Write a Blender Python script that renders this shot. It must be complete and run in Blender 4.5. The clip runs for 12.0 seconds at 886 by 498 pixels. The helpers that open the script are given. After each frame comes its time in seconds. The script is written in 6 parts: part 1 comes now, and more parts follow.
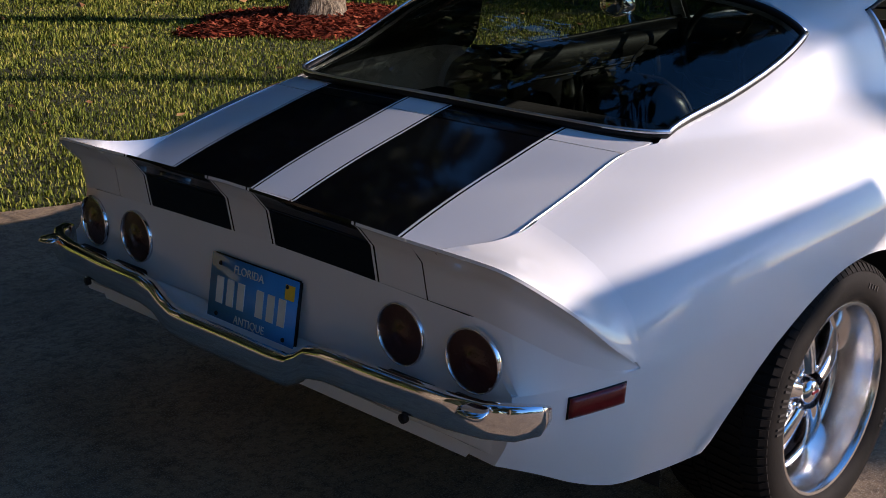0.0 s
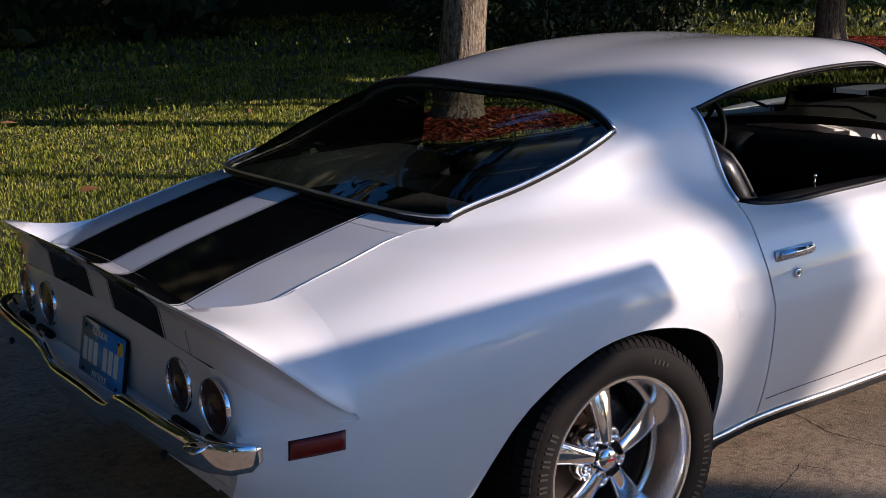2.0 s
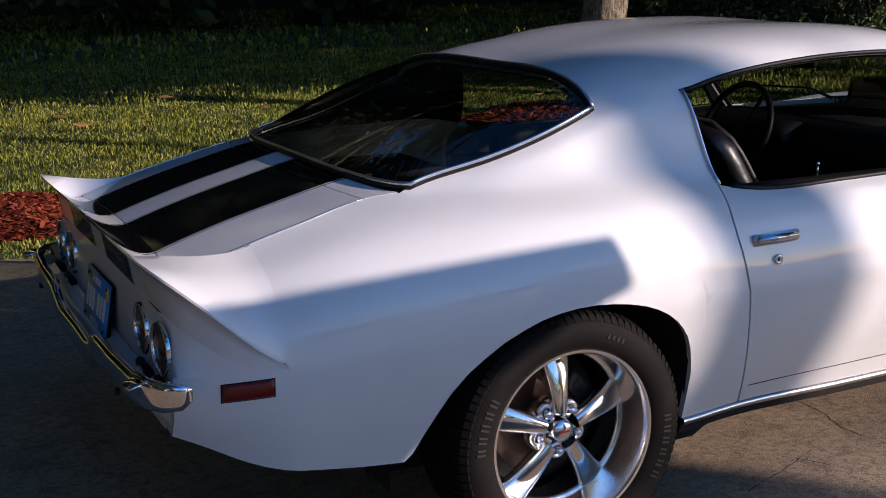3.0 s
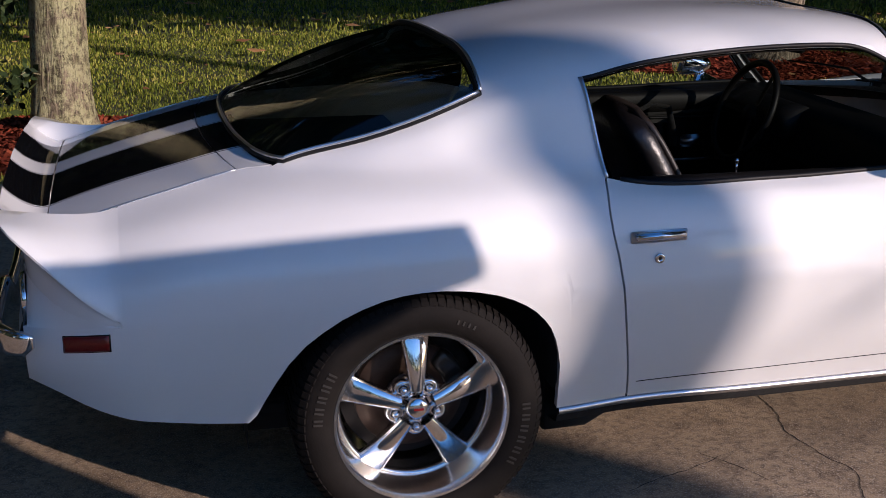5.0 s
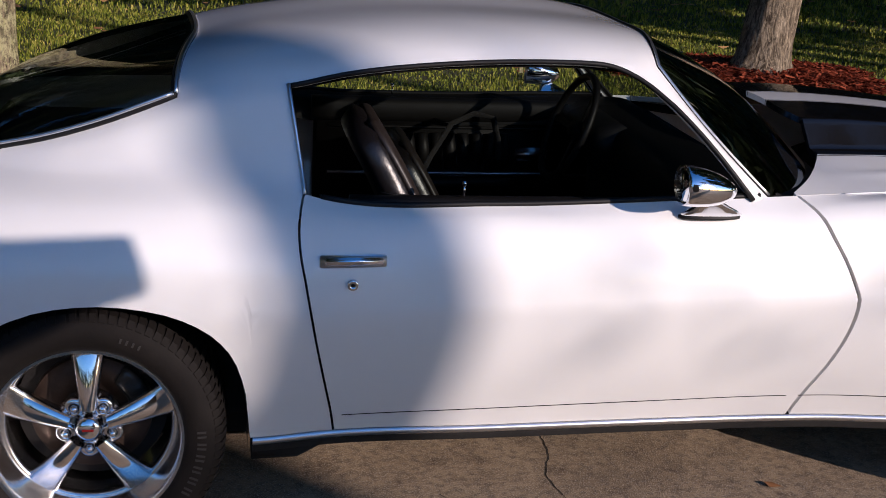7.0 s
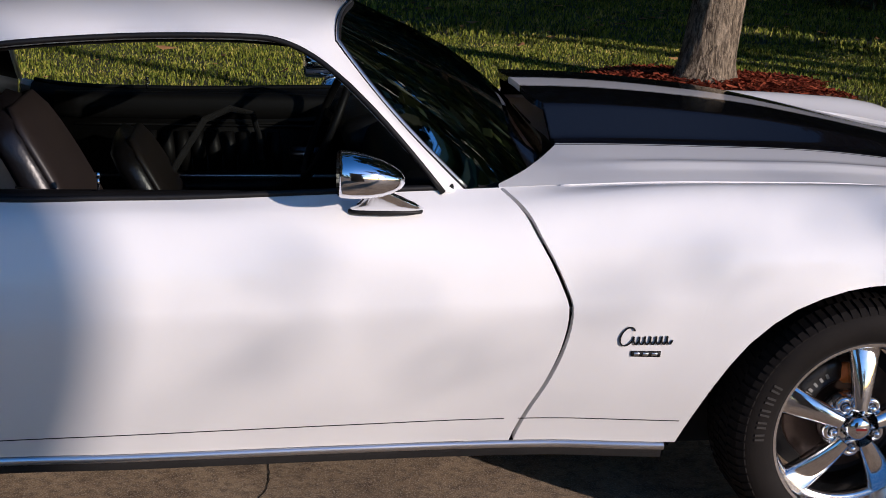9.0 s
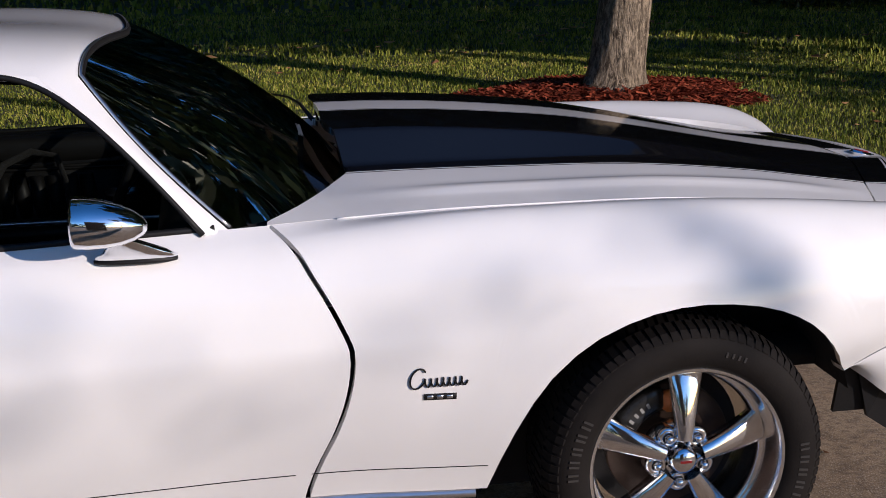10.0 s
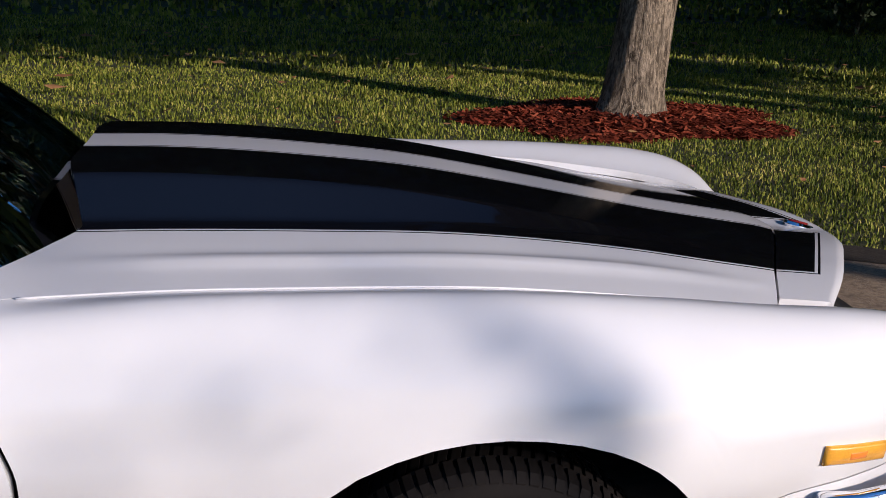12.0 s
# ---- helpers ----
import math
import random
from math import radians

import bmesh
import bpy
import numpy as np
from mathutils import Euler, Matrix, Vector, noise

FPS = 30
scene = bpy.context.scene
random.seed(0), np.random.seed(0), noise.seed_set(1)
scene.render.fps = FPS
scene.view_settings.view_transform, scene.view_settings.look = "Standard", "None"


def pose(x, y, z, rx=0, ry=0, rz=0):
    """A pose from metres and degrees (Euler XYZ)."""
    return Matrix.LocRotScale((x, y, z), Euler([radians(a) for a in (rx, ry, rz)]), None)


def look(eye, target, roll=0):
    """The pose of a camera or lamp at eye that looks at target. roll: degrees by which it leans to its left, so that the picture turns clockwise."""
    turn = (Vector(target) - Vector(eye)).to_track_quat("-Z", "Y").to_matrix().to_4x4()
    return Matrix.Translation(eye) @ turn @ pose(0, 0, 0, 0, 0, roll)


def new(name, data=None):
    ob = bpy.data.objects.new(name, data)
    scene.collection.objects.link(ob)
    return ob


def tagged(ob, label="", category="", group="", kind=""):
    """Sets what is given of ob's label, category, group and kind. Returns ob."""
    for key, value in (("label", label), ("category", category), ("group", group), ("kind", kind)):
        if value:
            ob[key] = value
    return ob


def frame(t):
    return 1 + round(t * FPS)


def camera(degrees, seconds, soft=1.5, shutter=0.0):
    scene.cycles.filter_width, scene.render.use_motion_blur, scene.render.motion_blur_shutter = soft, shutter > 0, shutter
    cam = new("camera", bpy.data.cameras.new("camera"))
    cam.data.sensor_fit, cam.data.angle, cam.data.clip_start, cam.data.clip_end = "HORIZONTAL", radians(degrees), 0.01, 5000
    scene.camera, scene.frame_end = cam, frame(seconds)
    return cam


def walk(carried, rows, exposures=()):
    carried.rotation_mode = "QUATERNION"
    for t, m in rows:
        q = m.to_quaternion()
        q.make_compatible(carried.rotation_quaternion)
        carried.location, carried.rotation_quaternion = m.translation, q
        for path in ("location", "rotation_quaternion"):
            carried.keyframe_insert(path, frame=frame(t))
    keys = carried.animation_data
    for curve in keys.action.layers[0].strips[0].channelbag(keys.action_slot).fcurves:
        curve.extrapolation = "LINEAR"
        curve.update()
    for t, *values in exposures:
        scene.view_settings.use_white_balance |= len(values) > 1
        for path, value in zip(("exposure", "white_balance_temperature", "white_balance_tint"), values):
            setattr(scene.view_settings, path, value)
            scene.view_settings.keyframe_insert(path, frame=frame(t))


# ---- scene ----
cam = camera(38.7, 12.0, 0.6)
PATH = [
    (0, (-2.561, -2.119, 1.55), (-1.194, -0.79, 0.942), 0.1),
    (0.3, (-2.524, -2.269, 1.58), (-1.177, -0.894, 1.038), -1.0),
    (0.5, (-2.464, -2.331, 1.604), (-1.105, -0.974, 1.045), -1.1),
    (0.8, (-2.359, -2.463, 1.603), (-0.994, -1.097, 1.083), 0.4),
    (1, (-2.317, -2.535, 1.574), (-0.966, -1.129, 1.128), -0.3),
    (1.5, (-2.2, -2.827, 1.543), (-0.932, -1.349, 1.085), -1.6),
    (2, (-2.033, -3.073, 1.573), (-0.925, -1.469, 1.127), -1.7),
    (2.5, (-1.781, -3.236, 1.557), (-0.728, -1.603, 1.081), -0.0),
    (3, (-1.61, -3.451, 1.523), (-0.756, -1.7, 1.07), -0.7),
    (3.2, (-1.539, -3.549, 1.532), (-0.759, -1.788, 0.995), -0.4),
    (4.8, (-0.761, -3.784, 1.709), (-0.307, -1.926, 1.125), -0.8),
    (5, (-0.682, -3.825, 1.673), (-0.218, -1.964, 1.106), 0.7),
    (5.5, (-0.469, -3.846, 1.68), (-0.015, -1.988, 1.099), 0.7),
    (6, (-0.181, -3.776, 1.679), (0.291, -1.911, 1.131), 1.7),
    (6.5, (0.102, -3.79, 1.682), (0.492, -1.907, 1.133), 1.2),
    (7, (0.308, -3.759, 1.711), (0.662, -1.881, 1.122), 3.3),
    (7.2, (0.405, -3.732, 1.708), (0.782, -1.857, 1.122), 3.4),
    (8.8, (1.162, -3.557, 1.57), (1.453, -1.662, 1.002), 1.8),
    (9, (1.26, -3.504, 1.569), (1.563, -1.606, 1.018), 2.4),
    (9.5, (1.489, -3.381, 1.576), (1.886, -1.479, 1.104), 1.1),
    (10, (1.716, -3.333, 1.553), (2.073, -1.436, 1.031), -0.6),
    (10.5, (1.953, -3.304, 1.546), (2.188, -1.401, 0.979), -1.1),
    (10.8, (2.089, -3.223, 1.53), (2.346, -1.332, 0.932), -1.5),
    (11, (2.143, -3.13, 1.531), (2.502, -1.25, 0.95), -0.4),
    (11.5, (2.247, -2.936, 1.54), (2.591, -1.052, 0.962), -1.0),
    (12, (2.403, -2.708, 1.517), (2.659, -0.79, 1.01), 1.4),
]
walk(cam, [(t, look(eye, target, roll)) for t, eye, target, roll in PATH], [(0.0, 0.62, 5900, 24), (1.5, 0.48, 5900, 24), (3.0, 0.30, 5850, 25), (5.0, 0.17, 5800, 26), (7.0, 0.13, 5800, 24), (9.0, 0.0, 5650, 21), (10.5, 0.02, 5650, 21), (11.0, -0.13, 5650, 21), (11.5, -0.06, 5650, 21), (12.0, 0.06, 5650, 21)])
import functools

# ---------------------------------------------------------------- world, sun, exposure
SUN_EL, SUN_AZ = 17.5, 138.0          # elevation; bearing clockwise from +y
world = bpy.data.worlds.new("world")
scene.world = world
world.use_nodes = True
wn = world.node_tree
sky = wn.nodes.new("ShaderNodeTexSky")
sky.sky_type, sky.sun_disc = "NISHITA", False
sky.sun_elevation, sky.sun_rotation = radians(SUN_EL), radians(SUN_AZ)
sky.dust_density, sky.ozone_density, sky.altitude = 0.2, 2.0, 0.0
wn.nodes["Background"].inputs["Strength"].default_value = 0.15
tint = wn.nodes.new("ShaderNodeHueSaturation")
tint.inputs["Saturation"].default_value = 1.3
wn.links.new(sky.outputs["Color"], tint.inputs["Color"])
wn.links.new(tint.outputs["Color"], wn.nodes["Background"].inputs["Color"])
TO_SUN = Vector((math.sin(radians(SUN_AZ)) * math.cos(radians(SUN_EL)), math.cos(radians(SUN_AZ)) * math.cos(radians(SUN_EL)), math.sin(radians(SUN_EL))))
sun = new("sun", bpy.data.lights.new("sun", "SUN"))
sun.data.energy, sun.data.angle, sun.data.color = 5.0, radians(0.35), (1.0, 0.83, 0.62)
sun.matrix_world = look(TO_SUN * 50, (0, 0, 0))


# ---------------------------------------------------------------- materials
def ramp(nt, fac, stops):
    r = nt.nodes.new("ShaderNodeValToRGB")
    el = r.color_ramp.elements
    while len(el) < len(stops):
        el.new(0.5)
    for e, (p, c) in zip(el, stops):
        e.position, e.color = p, (*c, 1) if len(c) == 3 else c
    nt.links.new(fac, r.inputs["Fac"])
    return r.outputs["Color"]


def noise_node(nt, scale, detail=4.0, rough=0.55, coords="Object", stretch=None, distort=0.0):
    tc = nt.nodes.new("ShaderNodeTexCoord")
    n = nt.nodes.new("ShaderNodeTexNoise")
    n.inputs["Scale"].default_value, n.inputs["Detail"].default_value, n.inputs["Roughness"].default_value = scale, detail, rough
    n.inputs["Distortion"].default_value = distort
    out = tc.outputs[coords]
    if stretch:
        m = nt.nodes.new("ShaderNodeMapping")
        m.inputs["Scale"].default_value = stretch
        nt.links.new(out, m.inputs["Vector"])
        out = m.outputs["Vector"]
    nt.links.new(out, n.inputs["Vector"])
    return n.outputs["Fac"]


def mix(nt, fac, a, b, blend="MIX"):
    m = nt.nodes.new("ShaderNodeMix")
    m.data_type, m.blend_type = "RGBA", blend
    for sock, v in ((m.inputs[0], fac), (m.inputs[6], a), (m.inputs[7], b)):
        if isinstance(v, bpy.types.NodeSocket):
            nt.links.new(v, sock)
        else:
            sock.default_value = v if isinstance(v, float) else (*v, 1)
    return m.outputs[2]


def maths(nt, op, a, b=None, c=None):
    m = nt.nodes.new("ShaderNodeMath")
    m.operation = op
    for sock, v in zip(m.inputs, (a, b, c)):
        if v is None:
            continue
        if isinstance(v, bpy.types.NodeSocket):
            nt.links.new(v, sock)
        else:
            sock.default_value = v
    return m.outputs[0]


def base(name, color=(0.5, 0.5, 0.5), rough=0.5, metal=0.0, coat=0.0, bump=None, vary=0.0, vscale=8.0, **more):
    """A node material: colour with two scales of variation, gloss, and a fine bump (scale, depth)."""
    mat = bpy.data.materials.new(name)
    mat.use_nodes = True
    nt = mat.node_tree
    b = nt.nodes["Principled BSDF"]
    b.inputs["Base Color"].default_value = (*color, 1)
    b.inputs["Roughness"].default_value, b.inputs["Metallic"].default_value = rough, metal
    b.inputs["Coat Weight"].default_value, b.inputs["Coat Roughness"].default_value = coat, 0.03
    for k, v in more.items():
        b.inputs[k.replace("_", " ")].default_value = v
    if vary:
        f = noise_node(nt, vscale, 6)
        g = noise_node(nt, vscale * 9, 3)
        lo, hi = [c * (1 - vary) for c in color], [min(1, c * (1 + vary)) for c in color]
        c1 = ramp(nt, f, [(0.3, lo), (0.7, hi)])
        nt.links.new(mix(nt, 0.35, c1, ramp(nt, g, [(0.35, lo), (0.65, hi)])), b.inputs["Base Color"])
        nt.links.new(maths(nt, "MULTIPLY_ADD", g, 0.18, rough - 0.09), b.inputs["Roughness"])
    if bump:
        bp = nt.nodes.new("ShaderNodeBump")
        bp.inputs["Strength"].default_value, bp.inputs["Distance"].default_value = 1.0, bump[1]
        nt.links.new(noise_node(nt, bump[0], 5), bp.inputs["Height"])
        nt.links.new(bp.outputs["Normal"], b.inputs["Normal"])
    return mat


def paint_material(name, striped, rear=False):
    """Silver-white metallic car paint with clear coat; striped: twin black bands with a pin line along each edge."""
    mat = base(name, rough=0.58, metal=0.0, coat=1.0)
    nt = mat.node_tree
    b = nt.nodes["Principled BSDF"]
    b.inputs["Coat Roughness"].default_value = 0.02
    flake = noise_node(nt, 2600, 1)
    cloud = noise_node(nt, 5, 3)
    white = mix(nt, 0.5, ramp(nt, flake, [(0.3, (0.68, 0.68, 0.68)), (0.7, (0.78, 0.78, 0.775))]), ramp(nt, cloud, [(0.3, (0.71, 0.71, 0.705)), (0.7, (0.75, 0.75, 0.75))]))
    b.inputs["Metallic"].default_value = 0.05
    col = white
    if striped:
        tc = nt.nodes.new("ShaderNodeTexCoord")
        sep = nt.nodes.new("ShaderNodeSeparateXYZ")
        nt.links.new(tc.outputs["Object"], sep.inputs[0])
        ay = maths(nt, "ABSOLUTE", sep.outputs["Y"])
        if rear:
            outer = 0.389
            inner = 0.077
        else:
            fwd = maths(nt, "MAXIMUM", maths(nt, "SUBTRACT", sep.outputs["X"], 2.5), 0.0)
            outer = 0.398
            inner = maths(nt, "SUBTRACT", 0.080, maths(nt, "MULTIPLY", fwd, 0.012))
        band = maths(nt, "MULTIPLY", maths(nt, "LESS_THAN", ay, outer), maths(nt, "GREATER_THAN", ay, inner))
        off_o, off_i = maths(nt, "SUBTRACT", ay, outer), maths(nt, "SUBTRACT", inner, ay)
        pin_o = maths(nt, "MULTIPLY", maths(nt, "GREATER_THAN", off_o, 0.0065), maths(nt, "LESS_THAN", off_o, 0.0115))
        pin_i = maths(nt, "MULTIPLY", maths(nt, "GREATER_THAN", off_i, 0.0065), maths(nt, "LESS_THAN", off_i, 0.0115))
        black = maths(nt, "MAXIMUM", band, maths(nt, "MAXIMUM", pin_o, pin_i))
        if not rear:  # the bands stop short of the nose's front edge, and the pin line runs round their ends
            end = maths(nt, "SUBTRACT", maths(nt, "MULTIPLY_ADD", ay, 0.43, sep.outputs["X"]), 3.632)
            black = maths(nt, "MULTIPLY", black, maths(nt, "LESS_THAN", end, 0.0))
            wide = maths(nt, "MULTIPLY", maths(nt, "LESS_THAN", off_o, 0.0115), maths(nt, "LESS_THAN", off_i, 0.0115))
            hollow = maths(nt, "MULTIPLY", maths(nt, "LESS_THAN", off_o, 0.0065), maths(nt, "LESS_THAN", off_i, 0.0065))
            loop = maths(nt, "SUBTRACT", maths(nt, "MULTIPLY", wide, maths(nt, "LESS_THAN", end, 0.0125)), maths(nt, "MULTIPLY", hollow, maths(nt, "LESS_THAN", end, 0.0070)))
            black = maths(nt, "MAXIMUM", black, loop)
        col = mix(nt, black, white, (0.003, 0.003, 0.004))
        nt.links.new(maths(nt, "MULTIPLY", maths(nt, "SUBTRACT", 1.0, black), 0.05), b.inputs["Metallic"])
    if striped:       # the bands are a flatter black enamel
        nt.links.new(maths(nt, "MULTIPLY_ADD", black, -0.45 if rear else -0.25, 1.0), b.inputs["Coat Weight"])
        nt.links.new(maths(nt, "MULTIPLY_ADD", black, -0.48, 0.5), b.inputs["Specular IOR Level"])
    nt.links.new(col, b.inputs["Base Color"])
    bp = nt.nodes.new("ShaderNodeBump")
    bp.inputs["Distance"].default_value = 0.00002
    nt.links.new(noise_node(nt, 900, 2), bp.inputs["Height"])
    nt.links.new(bp.outputs["Normal"], b.inputs["Coat Normal"])
    return mat


M_PAINT = paint_material("silver_paint", False)
M_HOOD = paint_material("striped_paint_front", True)
M_DECK = paint_material("striped_paint_rear", True, True)
M_CHROME = base("chrome", (0.78, 0.79, 0.82), 0.06, 1.0, bump=(60, 0.00004))
M_POLISH = base("polished_aluminium", (0.82, 0.81, 0.81), 0.10, 1.0, bump=(45, 0.00008), vary=0.05, vscale=12)
M_MACHINED = base("machined_aluminium", (0.88, 0.87, 0.86), 0.20, 1.0, bump=(80, 0.00006), vary=0.05, vscale=18)
M_BRIGHT = base("brushed_bright_trim", (0.70, 0.71, 0.74), 0.30, 1.0)
M_TYRE = base("tyre_rubber", (0.0085, 0.0070, 0.0062), 0.75, vary=0.35, vscale=14, bump=(160, 0.0004), Specular_IOR_Level=0.14)
M_LETTER = base("raised_rubber_letter", (0.017, 0.0148, 0.0132), 0.6, vary=0.2, vscale=60)
M_BLACK = base("satin_black_trim", (0.006, 0.006, 0.0065), 0.55, Specular_IOR_Level=0.28, bump=(300, 0.0001), vary=0.2, vscale=30)
M_UNDER = base("underbody_black", (0.010, 0.009, 0.009), 0.9, vary=0.4, vscale=10, bump=(40, 0.002))
M_VINYL = base("black_vinyl", (0.0060, 0.0055, 0.0055), 0.50, vary=0.15, vscale=25, bump=(420, 0.0003), Specular_IOR_Level=0.2)
M_LEATHER = base("seat_leather", (0.007, 0.006, 0.0065), 0.34, vary=0.2, vscale=14, bump=(30, 0.002), Specular_IOR_Level=0.5)
M_BROWNV = base("brown_seat_vinyl", (0.014, 0.0100, 0.0085), 0.5, vary=0.2, vscale=25, bump=(420, 0.0003))
M_CARPET = base("black_carpet", (0.012, 0.011, 0.011), 0.95, bump=(900, 0.002))
M_RED = base("red_lens", (0.15, 0.006, 0.005), 0.3, coat=0.15, bump=(220, 0.0006), vary=0.2, vscale=40)
M_REDDK = base("dark_red_lens", (0.030, 0.003, 0.003), 0.25, coat=0.2, bump=(160, 0.0008), vary=0.2, vscale=40)
M_AMBER = base("amber_lens", (0.75, 0.36, 0.03), 0.18, coat=0.6, bump=(220, 0.0006), vary=0.15, vscale=40)
M_PLATE = base("blue_plate_enamel", (0.045, 0.26, 0.60), 0.4, coat=0.3, vary=0.08, vscale=20)
M_CREAM = base("cream_enamel", (0.62, 0.66, 0.62), 0.45, vary=0.06, vscale=60)
M_YELLOW = base("yellow_sticker", (0.78, 0.52, 0.03), 0.5, vary=0.08, vscale=90)
M_DISC = base("rusty_disc_steel", (0.045, 0.028, 0.02), 0.5, 0.5, vary=0.4, vscale=30)
M_CALIPER = base("black_caliper_enamel", (0.012, 0.012, 0.012), 0.3, vary=0.2, vscale=40)
M_FADED = base("faded_marking", (0.20, 0.20, 0.19), 0.6, vary=0.2, vscale=80)
M_ORANGE = base("orange_caliper_bracket", (0.55, 0.16, 0.03), 0.35, vary=0.3, vscale=40)


def glass_material():
    mat = bpy.data.materials.new("tinted_glass")
    mat.use_nodes = True
    nt = mat.node_tree
    nt.nodes.remove(nt.nodes["Principled BSDF"])
    out = nt.nodes["Material Output"]
    tr, gl, mx, fr = (nt.nodes.new(n) for n in ("ShaderNodeBsdfTransparent", "ShaderNodeBsdfGlossy", "ShaderNodeMixShader", "ShaderNodeFresnel"))
    tr.inputs["Color"].default_value = (0.38, 0.43, 0.40, 1)
    gl.inputs["Roughness"].default_value = 0.01
    fr.inputs["IOR"].default_value = 1.52
    smear = noise_node(nt, 7, 5)
    nt.links.new(maths(nt, "MULTIPLY_ADD", smear, 0.05, 0.0), gl.inputs["Roughness"])
    nt.links.new(fr.outputs[0], mx.inputs[0])
    nt.links.new(tr.outputs[0], mx.inputs[1])
    nt.links.new(gl.outputs[0], mx.inputs[2])
    nt.links.new(mx.outputs[0], out.inputs["Surface"])
    return mat


M_GLASS = glass_material()


# ---------------------------------------------------------------- mesh helpers
def part(name, bm, material, parent=None, label="", smooth=True, mats=()):
    """Links a bmesh as one mesh object under a thing or a part."""
    me = bpy.data.meshes.new(name)
    bm.normal_update()
    if smooth:
        for f in bm.faces:
            f.smooth = True
    bm.to_mesh(me)
    bm.free()
    for m in (material, *mats):
        me.materials.append(m)
    ob = new(name, me)
    if parent:
        ob.parent = parent
    if label:
        ob["label"] = label
    return ob


def thing(name, at=(0, 0, 0), rz=0.0):
    e = new(name)
    e.matrix_basis = pose(*at, 0, 0, rz)
    return e


def sharpen(ob, degrees=32):
    """Hard edges where faces meet at more than this angle."""
    bm = bmesh.new()
    bm.from_mesh(ob.data)
    for e in bm.edges:
        e.smooth = not (len(e.link_faces) == 2 and e.calc_face_angle(0) > radians(degrees))
    bm.to_mesh(ob.data)
    bm.free()
    return ob


def bar(bm, a, b, w, h, up=(0, 0, 1)):
    """A box beam from a to b, w wide and h high."""
    a, b = Vector(a), Vector(b)
    d = (b - a).normalized()
    s = d.cross(Vector(up)).normalized()
    u = s.cross(d)
    vs = [bm.verts.new(p + s * i * w / 2 + u * j * h / 2) for p in (a, b) for i, j in ((-1, -1), (1, -1), (1, 1), (-1, 1))]
    for q in ((0, 1, 2, 3), (7, 6, 5, 4), (0, 4, 5, 1), (1, 5, 6, 2), (2, 6, 7, 3), (3, 7, 4, 0)):
        bm.faces.new([vs[i] for i in q])
    return vs


def box(bm, centre, size, bevel=0.0, m=None):
    """A box, with rounded edges, at its centre."""
    made = bmesh.ops.create_cube(bm, size=1.0, matrix=(m or Matrix()) @ Matrix.Translation(centre) @ Matrix.Diagonal((*size, 1)))
    if bevel:
        edges = list({e for v in made["verts"] for e in v.link_edges})
        bmesh.ops.bevel(bm, geom=edges, offset=bevel, segments=2, affect="EDGES")


def tube(bm, pts, radius, sides=8, close=False, flat=1.0):
    """A round rod through points; radius is a number or one for each point."""
    pts = [Vector(p) for p in pts]
    n = len(pts)
    rings = []
    side = None
    for i, p in enumerate(pts):
        if close:
            d = pts[(i + 1) % n] - pts[i - 1]
        else:
            d = pts[min(i + 1, n - 1)] - pts[max(i - 1, 0)]
        d.normalize()
        ref = side if side is not None else (Vector((0, 0, 1)) if abs(d.z) < 0.9 else Vector((1, 0, 0)))
        u = (ref - d * ref.dot(d)).normalized()
        side = u
        v = d.cross(u)
        r = radius[i] if hasattr(radius, "__len__") else radius
        rings.append([bm.verts.new(p + u * r * math.cos(2 * math.pi * k / sides) + v * r * flat * math.sin(2 * math.pi * k / sides)) for k in range(sides)])
    for i in range(n if close else n - 1):
        a, b = rings[i], rings[(i + 1) % n]
        for k in range(sides):
            bm.faces.new((a[k], a[(k + 1) % sides], b[(k + 1) % sides], b[k]))
    if not close:
        bm.faces.new(rings[0][::-1])
        bm.faces.new(rings[-1])
    return rings


def lathe(bm, profile, steps=64, closed=False):
    """Turns (radius, y) pairs round the y axis."""
    rings = []
    for k in range(steps):
        a = 2 * math.pi * k / steps
        rings.append([bm.verts.new((r * math.cos(a), y, r * math.sin(a))) for r, y in profile])
    n = len(profile)
    for k in range(steps):
        a, b = rings[k], rings[(k + 1) % steps]
        for i in range(n if closed else n - 1):
            j = (i + 1) % n
            bm.faces.new((a[i], a[j], b[j], b[i]))
    return rings


def sheet(bm, grid, flip=False):
    """Quads through a grid of points; vertices closer than a hair are welded by the caller."""
    vs = [[bm.verts.new(p) for p in row] for row in grid]
    for r in range(len(vs) - 1):
        for c in range(len(vs[0]) - 1):
            q = [vs[r][c], vs[r][c + 1], vs[r + 1][c + 1], vs[r + 1][c]]
            if len({tuple(round(x, 6) for x in v.co) for v in q}) < 3:
                continue
            bm.faces.new(q[::-1] if flip else q)
    return vs


def weld(bm, d=0.0004):
    bmesh.ops.remove_doubles(bm, verts=bm.verts[:], dist=d)
    bmesh.ops.dissolve_degenerate(bm, dist=1e-5, edges=bm.edges[:])


